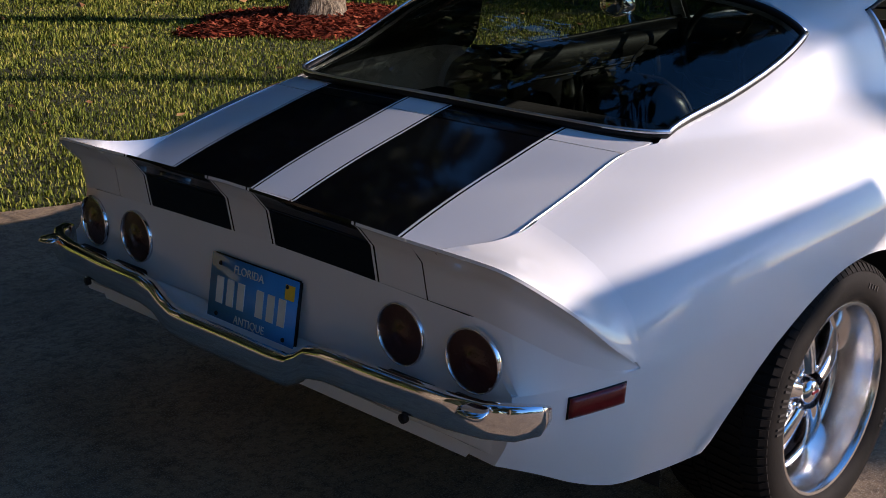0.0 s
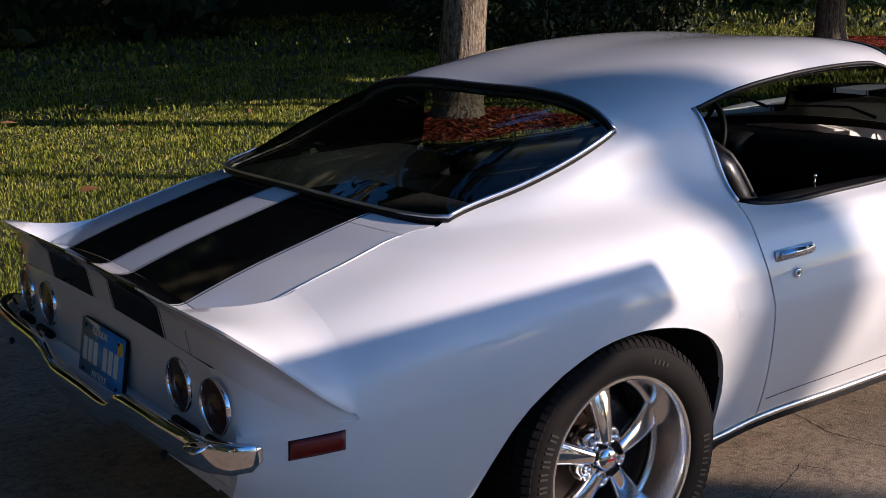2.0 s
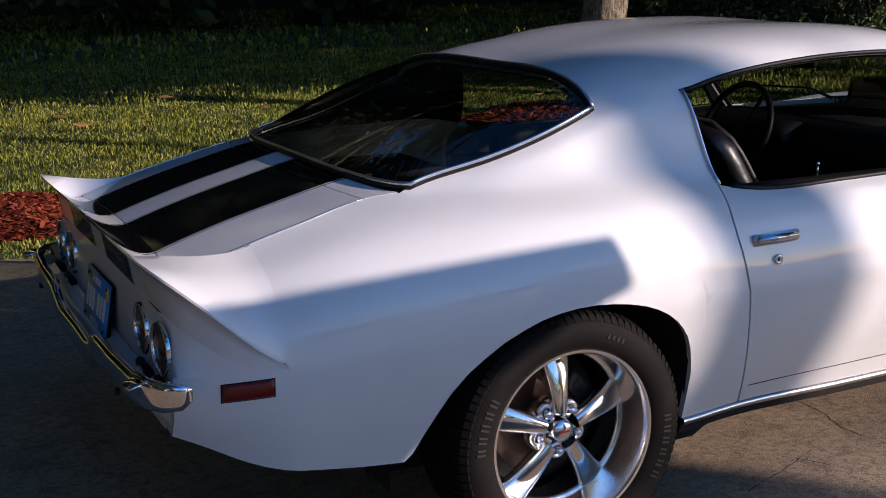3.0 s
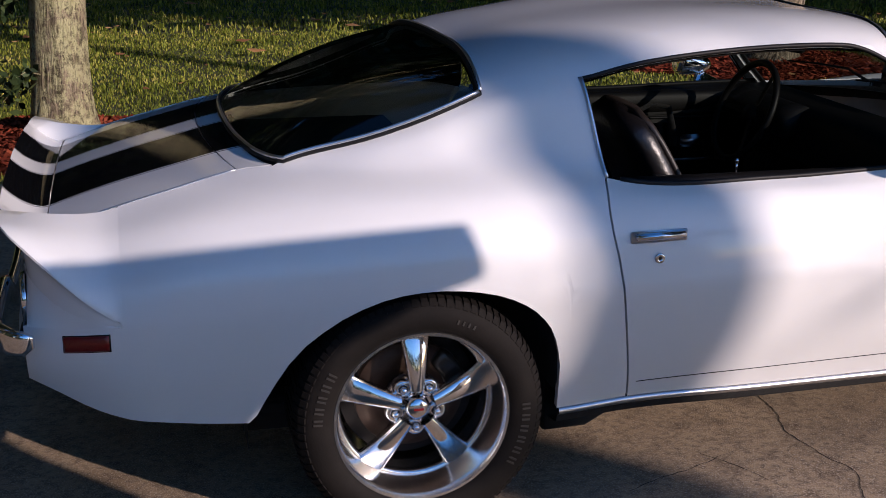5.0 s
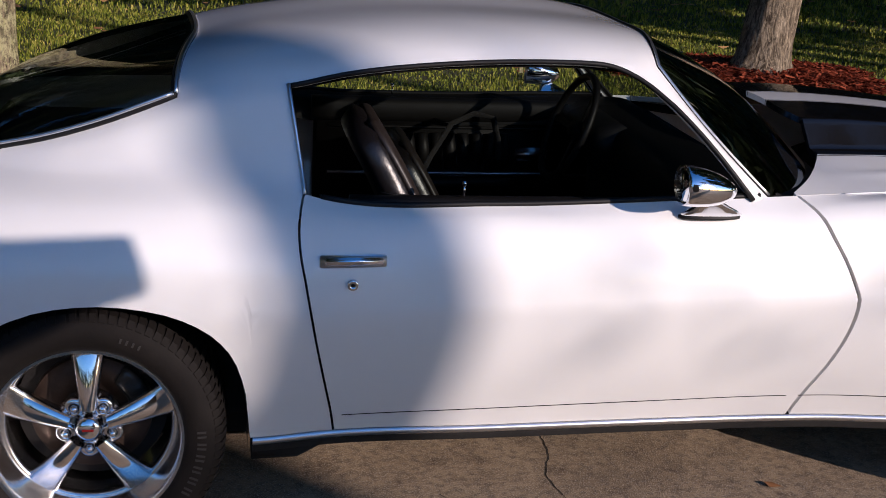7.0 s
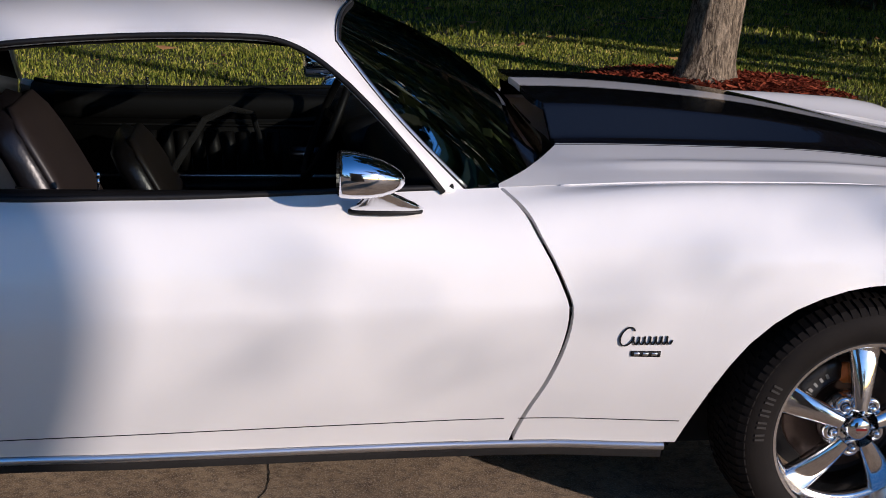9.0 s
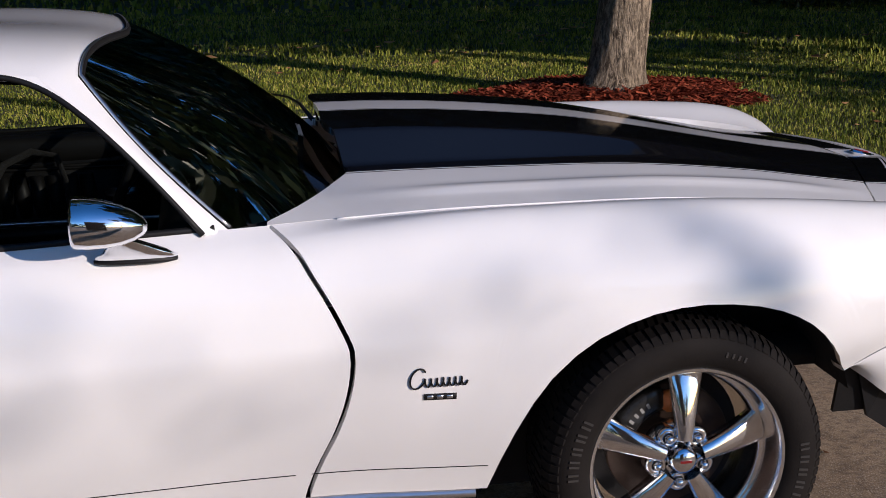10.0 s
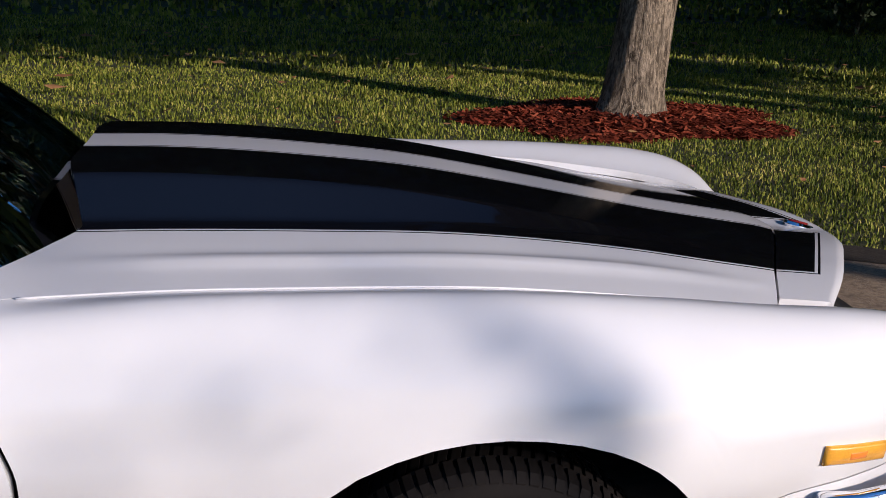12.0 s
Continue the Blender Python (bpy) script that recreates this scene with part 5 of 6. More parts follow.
super_loft(bm, [((1.60, y, 0.845), (0.06, 0, 0.02), (-0.02, 0, 0.055)) for y in np.linspace(0.15, 0.60, 6)], 20, 0.6)
part("instrument_hood", bm, M_VINYL, dash)


def steering_wheel():
    bm = bmesh.new()
    ring = [(0.185 * math.cos(a), 0.185 * math.sin(a), 0) for a in np.linspace(0, 2 * math.pi, 40, endpoint=False)]
    tube(bm, ring, 0.013, 8, True)
    ob = part("steering_wheel", bm, M_VINYL, car, "black three-spoke steering wheel")
    ob.matrix_basis = pose(1.50, 0.37, 0.860, 0, -68, 0)
    for a in (90, 210, 330):
        bm = bmesh.new()
        bar(bm, (0.03 * math.cos(radians(a)), 0.03 * math.sin(radians(a)), -0.03), (0.18 * math.cos(radians(a)), 0.18 * math.sin(radians(a)), -0.002), 0.022, 0.004)
        part("wheel_spoke", bm, M_BLACK, ob, smooth=False)
    bm = bmesh.new()
    tube(bm, [(0, 0, -0.01), (0, 0, -0.22)], 0.03, 14)
    part("column", bm, M_VINYL, ob)


steering_wheel()


def bucket_seat(y, x_off, z_off):
    seat = thing("bucket_seat", (x_off, 0, z_off))
    seat.parent = car
    bm = bmesh.new()
    line = lambda t: (0.925 - 0.110 * t - 0.135 * t * t, 0.47 + 0.575 * t)
    rings = []
    for t in np.linspace(0, 1, 16):
        x, z = line(t)
        shut = math.sqrt(max(0.0, 1 - max(0.0, (t - 0.86) / 0.14) ** 2)) * 0.75 + 0.25
        rings.append(((x - 0.012, y, z), (0, (0.232 - 0.045 * t ** 3) * shut, 0), ((0.058 - 0.010 * t) * shut, 0, 0.014)))
    super_loft(bm, rings, 28, 0.62)
    back_ob = part("backrest", bm, M_LEATHER, seat, "glossy black leather high-back backrest")
    bm = bmesh.new()                     # brown front cushion, seen as a band along the backrest's edge
    rings = []
    for t in np.linspace(0.02, 0.98, 14):
        x, z = line(t)
        shut = math.sqrt(max(0.0, 1 - max(0.0, (t - 0.86) / 0.15) ** 2)) * 0.75 + 0.25
        rings.append(((x + 0.036 - 0.010 * t, y, z + 0.006), (0, (0.226 - 0.045 * t ** 3) * shut, 0), (0.020, 0, 0.005)))
    super_loft(bm, rings, 24, 0.7)
    part("front_cushion", bm, M_BROWNV, back_ob, "brown vinyl front of the backrest")
    bm = bmesh.new()
    tube(bm, [(line(0.70)[0] - 0.05, y - 0.222, 0.872), (line(0.70)[0], y - 0.2225, 0.866), (line(0.70)[0] + 0.045, y - 0.219, 0.862)], 0.0028, 6)
    part("seam", bm, M_VINYL, back_ob)
    bm = bmesh.new()
    super_loft(bm, [((x, y, 0.47 + 0.02 * (x - 0.8)), (0, 0.24, 0), (0, 0, 0.065)) for x in np.linspace(0.88, 1.36, 8)], 24, 0.6)
    part("cushion", bm, M_VINYL, seat)
    bm = bmesh.new()
    box(bm, (1.10, y, 0.36), (0.42, 0.40, 0.10), 0.01)
    part("seat_base", bm, M_BLACK, seat)
    return seat


bucket_seat(-0.37, 0.0, 0.0)
bucket_seat(0.37, 0.20, -0.22)
bm = bmesh.new()
super_loft(bm, [((0.30 - 0.10 * t, 0, 0.45 + 0.36 * t), (0, 0.56 - 0.05 * t, 0), (0.07 - 0.01 * t, 0, 0.01)) for t in np.linspace(0, 1, 8)], 28, 0.5)
rear_seat = part("rear_seat", bm, M_VINYL, car, "black vinyl rear bench")
bm = bmesh.new()
super_loft(bm, [((x, 0, 0.43), (0, 0.56, 0), (0, 0, 0.07)) for x in np.linspace(0.26, 0.62, 6)], 28, 0.5)
part("bench_cushion", bm, M_VINYL, rear_seat)
bm = bmesh.new()
box(bm, (1.15, 0, 0.42), (0.80, 0.20, 0.20), 0.02)
console = part("centre_console", bm, M_VINYL, car)
bm = bmesh.new()
tube(bm, [(1.12, 0.0, 0.50), (1.15, 0.0, 0.66), (1.15, 0, 0.70)], [0.008, 0.006, 0.018], 10)
part("gear_lever", bm, M_CHROME, console)
bm = bmesh.new()                          # slack seat belt looped over the far seat
tube(bm, [(0.98, 0.46, 0.60), (1.05, 0.50, 0.72), (1.12, 0.52, 0.83), (1.20, 0.53, 0.865), (1.27, 0.53, 0.85), (1.29, 0.53, 0.78), (1.30, 0.53, 0.70)], 0.013, 8, flat=0.4)
part("seat_belt", bm, M_CARPET, car)
bm = bmesh.new()
super_loft(bm, [((1.435, y, 1.155), (0.012, 0, 0.004), (0, 0, 0.026 - 0.006 * abs(y) / 0.12)) for y in np.linspace(-0.12, 0.12, 7)], 16, 0.8)
part("rear_view_mirror", bm, M_BLACK, car)
for s in (-1, 1):
    door = door_near if s < 0 else door_far
    bm = bmesh.new()
    box(bm, (1.18, s * 0.690, 0.64), (1.06, 0.04, 0.46), 0.01)
    panel = part("door_panel", bm, M_VINYL, door, "black vinyl door panel with ribbed insert")
    bm = bmesh.new()
    super_loft(bm, [((x, s * 0.690, 0.845), (0, 0.036, 0), (0, 0, 0.045)) for x in np.linspace(0.64, 1.70, 14)], 16, 0.7)
    part("top_pad", bm, M_VINYL, panel)
    for k in range(9):
        x = 0.95 + 0.050 * k
        bm = bmesh.new()
        tube(bm, [(x, s * 0.668, 0.635), (x - 0.004, s * 0.662, 0.70), (x - 0.010, s * 0.668, 0.765)], [0.020, 0.0245, 0.020], 10)
        part("rib", bm, M_VINYL, panel)
    for z in (0.785, 0.615):
        bm = bmesh.new()
        tube(bm, [(x, s * 0.668, z) for x in np.linspace(0.70, 1.70, 8)], 0.006, 6)
        part("trim_strip", bm, M_BRIGHT if z < 0.7 else M_VINYL, panel)
    bm = bmesh.new()
    super_loft(bm, [((x, s * 0.645, 0.585 + 0.02 * (x - 1)), (0, 0.035, 0), (0, 0, 0.022)) for x in np.linspace(0.95, 1.40, 9)], 16, 0.7)
    part("armrest", bm, M_VINYL, panel)
    bm = bmesh.new()
    box(bm, (1.45, s * 0.668, 0.69), (0.12, 0.02, 0.05), 0.008)
    part("pull_cup", bm, M_BRIGHT, panel)
# ---------------------------------------------------------------- ground, lawn and trees
def concrete_material():
    mat = base("worn_concrete", rough=0.9)
    nt = mat.node_tree
    b = nt.nodes["Principled BSDF"]
    b.inputs["Specular IOR Level"].default_value = 0.25
    blotch, stain, grit, fine = noise_node(nt, 0.55, 6, 0.6), noise_node(nt, 2.3, 5, 0.6, distort=0.6), noise_node(nt, 34, 6, 0.75), noise_node(nt, 190, 3)
    c = ramp(nt, blotch, [(0.30, (0.236, 0.160, 0.089)), (0.50, (0.336, 0.239, 0.139)), (0.72, (0.290, 0.214, 0.133))])
    c = mix(nt, 0.65, c, ramp(nt, stain, [(0.28, (0.144, 0.108, 0.076)), (0.55, (0.320, 0.239, 0.155)), (0.75, (0.382, 0.296, 0.198))]))
    c = mix(nt, ramp(nt, grit, [(0.46, (0, 0, 0)), (0.60, (0.75, 0.75, 0.75))]), c, (0.119, 0.088, 0.065))
    pit = noise_node(nt, 9, 7, 0.8)
    c = mix(nt, ramp(nt, pit, [(0.50, (0, 0, 0)), (0.64, (0.85, 0.85, 0.85))]), c, (0.108, 0.073, 0.048))
    c = mix(nt, ramp(nt, fine, [(0.52, (0, 0, 0)), (0.66, (0.75, 0.75, 0.75))]), c, (0.461, 0.389, 0.310))
    nt.links.new(c, b.inputs["Base Color"])
    bp = nt.nodes.new("ShaderNodeBump")
    bp.inputs["Distance"].default_value = 0.006
    nt.links.new(mix(nt, 0.5, grit, fine), bp.inputs["Height"])
    nt.links.new(bp.outputs["Normal"], b.inputs["Normal"])
    return mat


M_CONC = concrete_material()
M_CRACK = base("crack_dirt", (0.028, 0.020, 0.014), 1.0, vary=0.3, vscale=30)
M_SOIL = base("lawn_soil", (0.045, 0.050, 0.016), 1.0, vary=0.45, vscale=2.5, bump=(25, 0.04))


def island_material(name, stops, rough=0.7, spec=0.2, scale=1.3):
    """Colours that differ from piece to piece and drift over the ground."""
    mat = base(name, rough=rough)
    nt = mat.node_tree
    b = nt.nodes["Principled BSDF"]
    b.inputs["Specular IOR Level"].default_value = spec
    geo = nt.nodes.new("ShaderNodeNewGeometry")
    patch = noise_node(nt, scale, 4, 0.6)
    f = maths(nt, "MULTIPLY_ADD", geo.outputs["Random Per Island"], 0.6, maths(nt, "MULTIPLY_ADD", patch, 0.9, -0.25))
    nt.links.new(ramp(nt, f, stops), b.inputs["Base Color"])
    return mat


M_GRASS = island_material("grass_blades", [(0.12, (0.010, 0.016, 0.003)), (0.38, (0.090, 0.120, 0.010)), (0.64, (0.20, 0.22, 0.022)), (0.96, (0.42, 0.34, 0.10))])
M_MULCH = island_material("red_mulch", [(0.1, (0.045, 0.010, 0.006)), (0.5, (0.17, 0.030, 0.014)), (0.9, (0.34, 0.085, 0.040))], 0.9, 0.1, 4)
M_LITTER = island_material("dry_leaf", [(0.1, (0.11, 0.05, 0.022)), (0.5, (0.24, 0.11, 0.045)), (0.9, (0.42, 0.26, 0.11))], 0.8, 0.2, 5)
M_LEAF = island_material("tree_leaf", [(0.1, (0.010, 0.019, 0.006)), (0.5, (0.024, 0.042, 0.011)), (0.9, (0.055, 0.080, 0.022))], 0.55, 0.3, 0.8)


def bark_material(name, dark, light, mossy=None):
    mat = base(name, rough=0.95)
    nt = mat.node_tree
    b = nt.nodes["Principled BSDF"]
    b.inputs["Specular IOR Level"].default_value = 0.15
    furrow = noise_node(nt, 30, 6, 0.65, stretch=(1, 1, 0.16), distort=0.8)
    patchy = noise_node(nt, 5, 5, 0.6)
    c = ramp(nt, furrow, [(0.40, dark), (0.56, light)])
    c = mix(nt, ramp(nt, patchy, [(0.45, (0, 0, 0)), (0.65, (0.55, 0.55, 0.55))]), c, [x * 0.55 for x in light] if mossy is None else mossy)
    scale = noise_node(nt, 46, 5, 0.7, stretch=(1, 1, 0.5))
    if mossy is not None:             # pale crusts of lichen in patches
        crust = noise_node(nt, 11, 8, 0.8)
        c = mix(nt, ramp(nt, crust, [(0.46, (0, 0, 0)), (0.54, (0.9, 0.9, 0.9))]), c, (0.36, 0.34, 0.19))
    c = mix(nt, ramp(nt, scale, [(0.52, (0, 0, 0)), (0.62, (0.7, 0.7, 0.7))]), c, [x * 0.25 for x in light])
    c = mix(nt, ramp(nt, scale, [(0.36, (0.6, 0.6, 0.6)), (0.44, (0, 0, 0))]), c, [min(1.0, x * 1.5) for x in (light if mossy is None else mossy)])
    nt.links.new(c, b.inputs["Base Color"])
    bp = nt.nodes.new("ShaderNodeBump")
    bp.inputs["Distance"].default_value = 0.03
    nt.links.new(furrow, bp.inputs["Height"])
    nt.links.new(bp.outputs["Normal"], b.inputs["Normal"])
    return mat


M_BARK = bark_material("grey_brown_bark", (0.045, 0.034, 0.025), (0.29, 0.235, 0.17))
M_BARKL = bark_material("lichen_bark", (0.030, 0.024, 0.017), (0.24, 0.19, 0.13), (0.20, 0.20, 0.09))

EDGE = [(-60, 4.2), (-8, 3.9), (-0.9, 3.35), (0.2, 2.95), (2.5, 2.90), (4.9, 3.02), (5.25, 2.95), (5.65, 2.45), (6.6, 1.0), (9.0, -2.2), (14.0, -7.0), (70, -60)]


def edge_y(x):
    for (x0, y0), (x1, y1) in zip(EDGE, EDGE[1:]):
        if x0 <= x <= x1:
            return y0 + (y1 - y0) * (x - x0) / (x1 - x0)
    return -60.0


bm = bmesh.new()
top = [bm.verts.new((x, y, 0.0)) for x, y in EDGE] + [bm.verts.new((70, -90, 0.0)), bm.verts.new((-60, -90, 0.0))]
face = bm.faces.new(top)
ext = bmesh.ops.extrude_face_region(bm, geom=[face])
for v in ext["geom"]:
    if isinstance(v, bmesh.types.BMVert):
        v.co.z -= 0.12
bmesh.ops.recalc_face_normals(bm, faces=bm.faces[:])
drive = tagged(part("driveway", bm, M_CONC, smooth=False), "worn tan concrete driveway with fine cracks", "driveway", kind="structure")

rng = random.Random(5)


def crack(x, y, heading, length, width, wander=0.5):
    """A jagged open crack: a thin ribbon of dirt lying in the slab's surface."""
    bm = bmesh.new()
    pts, a = [], heading
    step = 0.025
    for _ in range(int(length / step)):
        pts.append((x, y))
        a += rng.uniform(-wander, wander)
        a += (heading - a) * 0.35
        x += math.cos(a) * step
        y += math.sin(a) * step
    prev = None
    for i, (px, py) in enumerate(pts):
        w = width * (0.35 + rng.random()) * min(1.0, (len(pts) - i) / 12 + 0.1)
        d = heading + math.pi / 2
        q = [bm.verts.new((px + math.cos(d) * w * k, py + math.sin(d) * w * k, 0.0012)) for k in (-1, 1)]
        if prev:
            bm.faces.new((prev[0], prev[1], q[1], q[0]))
        prev = q
    bmesh.ops.recalc_face_normals(bm, faces=bm.faces[:])
    part("crack", bm, M_CRACK, drive, smooth=False)


crack(1.285, 0.20, radians(-93), 3.6, 0.0018)
crack(0.93, -0.62, radians(-60), 0.35, 0.002)
crack(0.63, -0.80, radians(20), 0.6, 0.0015)
crack(-0.93, -0.55, radians(-80), 2.2, 0.0022)
crack(2.2, -0.9, radians(-20), 1.2, 0.002)
crack(4.4, 1.9, radians(-75), 2.5, 0.003)

bm = bmesh.new()                          # dark strip painted for the shadow band where the lawn's edge rounds the corner
strip = []
for x in np.linspace(4.95, 12.0, 60):
    w = 0.20 + 0.06 * math.sin(x * 3.1) + 0.04 * math.sin(x * 8.7)
    strip.append([Vector((x - w * 0.72 * k, edge_y(x) - w * k, 0.0045 + 0.012 * (1 - k))) for k in (0.0, 0.5, 1.0)])
sheet(bm, strip)
bmesh.ops.recalc_face_normals(bm, faces=bm.faces[:])
part("edge_shade", bm, base("edge_shade_dark", (0.020, 0.014, 0.009), 0.95, vary=0.5, vscale=18, bump=(70, 0.006)), drive, "dark strip standing in for shadow along the lawn edge")

n = 96
bm = bmesh.new()
ring = [bm.verts.new((450 * math.cos(2 * math.pi * k / n), 450 * math.sin(2 * math.pi * k / n), -0.035)) for k in range(n)]
bm.faces.new(ring)
ground = tagged(part("ground", bm, M_SOIL, smooth=False), "earth of the wide lawn beside the driveway", "lawn", kind="structure")


def stuff(name, verts, faces, mat, label, category):
    me = bpy.data.meshes.new(name)
    me.from_pydata(verts, [], faces)
    me.materials.append(mat)
    me.update()
    return tagged(new(name, me), label, category, kind="stuff")


BEDS = [(5.17, 7.10, 1.28, 0.98), (-1.12, 4.62, 0.95, 0.85), (15.95, 11.1, 1.7, 1.4)]


def in_bed(x, y):
    return any(((x - bx) / rx) ** 2 + ((y - by) / ry) ** 2 < 1.0 + 0.25 * math.sin(5 * math.atan2(y - by, x - bx) + bx) for bx, by, rx, ry in BEDS)


def grass(x0, x1, y0, y1, per_m2, height, width, seed):
    g = np.random.default_rng(seed)
    count = int((x1 - x0) * (y1 - y0) * per_m2)
    xs, ys = g.uniform(x0, x1, count), g.uniform(y0, y1, count)
    hs, ws = height * g.uniform(0.45, 1.25, count), width * g.uniform(0.6, 1.3, count)
    an, lean, la = g.uniform(0, math.pi, count), g.uniform(0.1, 0.75, count), g.uniform(0, 2 * math.pi, count)
    tuft = np.sin(xs * 3.1 + 1.7 * np.sin(ys * 2.3)) * np.sin(ys * 2.7 + 1.3 * np.sin(xs * 1.9))
    hs *= 0.85 + 0.35 * tuft
    vs, fs = [], []
    for x, y, h, w, a, l, q in zip(xs, ys, hs, ws, an, lean, la):
        if y < edge_y(x) + 0.01 or in_bed(x, y):
            continue
        dx, dy = math.cos(a) * w / 2, math.sin(a) * w / 2
        ox, oy = math.cos(q) * h * l, math.sin(q) * h * l
        k = len(vs)
        vs += [(x - dx, y - dy, -0.035), (x + dx, y + dy, -0.035), (x + ox * 0.4 + dx * 0.7, y + oy * 0.4 + dy * 0.7, -0.035 + h * 0.62), (x + ox * 0.4 - dx * 0.7, y + oy * 0.4 - dy * 0.7, -0.035 + h * 0.62), (x + ox, y + oy, -0.035 + h * (1.05 - 0.4 * l))]
        fs += [(k, k + 1, k + 2, k + 3), (k + 3, k + 2, k + 4)]
    return vs, fs


lawn_v, lawn_f = [], []
for args in ((-3.2, 8.0, 2.4, 6.5, 2300, 0.042, 0.0075, 1), (-2.5, 13.0, 6.5, 10.5, 1500, 0.046, 0.010, 2), (-4, 20.0, 10.5, 17.0, 400, 0.075, 0.018, 3), (8.0, 26.0, 3.0, 10.5, 220, 0.10, 0.024, 4), (-6, 45, 17, 40, 28, 0.14, 0.07, 5), (20, 60, 4, 17, 22, 0.14, 0.07, 6), (5, 9, -3, 2.6, 260, 0.08, 0.014, 7), (-14, -3.2, 3.0, 14, 120, 0.09, 0.024, 8)):
    v, f = grass(*args)
    k = len(lawn_v)
    lawn_v += v
    lawn_f += [tuple(i + k for i in q) for q in f]
stuff("grass", lawn_v, lawn_f, M_GRASS, "mown lawn of green and straw-coloured grass blades", "grass")

# mulch beds: a low mound each, covered with shredded chips
for bx, by, rx, ry in BEDS:
    bm = bmesh.new()
    rows = []
    for r in np.linspace(0, 1, 10):
        row = []
        for k in range(40):
            a = 2 * math.pi * k / 40
            q = r * math.sqrt(1.0 + 0.25 * math.sin(5 * a + bx)) * 0.99
            row.append(Vector((bx + rx * q * math.cos(a), by + ry * q * math.sin(a), -0.04 + 0.10 * (1 - r ** 2) + rng.uniform(-0.008, 0.008))))
        rows.append(row + [row[0].copy()])
    sheet(bm, rows)
    weld(bm, 0.001)
    bmesh.ops.recalc_face_normals(bm, faces=bm.faces[:])
    bed = tagged(part("mulch_bed", bm, M_MULCH), "raised bed of red shredded mulch round the tree", "mulch bed")
    vs, fs = [], []
    for _ in range(5200 if bx < 6 else 2500):
        r, a = math.sqrt(rng.random()), rng.uniform(0, 2 * math.pi)
        q = r * math.sqrt(1.0 + 0.25 * math.sin(5 * a + bx)) * 1.03
        x, y, z = bx + rx * q * math.cos(a), by + ry * q * math.sin(a), -0.03 + 0.10 * max(0.0, 1 - r * r) + rng.uniform(0.0, 0.022)
        L, W, t, h = rng.uniform(0.015, 0.06), rng.uniform(0.004, 0.012), rng.uniform(0, math.pi), rng.uniform(-0.5, 0.5)
        d = Vector((math.cos(t) * math.cos(h), math.sin(t) * math.cos(h), math.sin(h))) * L
        e = Vector((-math.sin(t), math.cos(t), rng.uniform(-0.6, 0.6))) * W
        c = Vector((x, y, z))
        k = len(vs)
        vs += [tuple(c - d - e), tuple(c + d - e), tuple(c + d + e), tuple(c - d + e)]
        fs.append((k, k + 1, k + 2, k + 3))
    me = bpy.data.meshes.new("mulch")
    me.from_pydata(vs, [], fs)
    me.materials.append(M_MULCH)
    chips = new("mulch", me)
    chips.parent = bed
    chips["kind"] = "stuff"

# fallen leaves on lawn and driveway
vs, fs = [], []
for k in range(820):
    if k < 300:
        x, y = rng.uniform(-3, 14), rng.uniform(3.2, 14)
        z = 0.03
    elif k < 780:
        x, y = rng.uniform(-3, 20), rng.uniform(10.5, 18)
        z = 0.04
    else:
        x, y = rng.uniform(-2, 6), rng.uniform(-3.2, 2.6)
        z = 0.004
    if z < 0.01 and y > edge_y(x) or z > 0.01 and y < edge_y(x):
        continue
    big = rng.uniform(0.025, 0.055) if k % 9 else rng.uniform(0.07, 0.12)
    if z < 0.01:
        big *= 0.6
    a = rng.uniform(0, 2 * math.pi)
    c = len(vs)
    for t, r, up in ((0, 1.0, 0.3), (0.9, 0.55, 0.0), (math.pi, 0.9, 0.25), (-0.9, 0.55, 0.35)):
        vs.append((x + big * r * math.cos(a + t), y + big * r * math.sin(a + t), z + big * up * rng.random()))
    fs += [(c, c + 1, c + 2), (c, c + 2, c + 3)]
stuff("fallen_leaves", vs, fs, M_LITTER, "scattered dry brown fallen leaves", "leaves")


def leaf_cloud(centres, per, spread, size, seed):
    """Leaves in clumps about the given centres."""
    g = np.random.default_rng(seed)
    vs, fs = [], []
    for cx, cy, cz, r in centres:
        for _ in range(per):
            d = g.normal(size=3)
            d /= np.linalg.norm(d)
            p = np.array((cx, cy, cz)) + d * r * spread * g.random() ** 0.5
            u = g.normal(size=3)
            u /= np.linalg.norm(u)
            v = np.cross(u, d)
            v /= np.linalg.norm(v) + 1e-9
            s = size * g.uniform(0.6, 1.4)
            k = len(vs)
            vs += [tuple(p - u * s), tuple(p + v * s * 0.45), tuple(p + u * s), tuple(p - v * s * 0.45)]
            fs.append((k, k + 1, k + 2, k + 3))
    return vs, fs


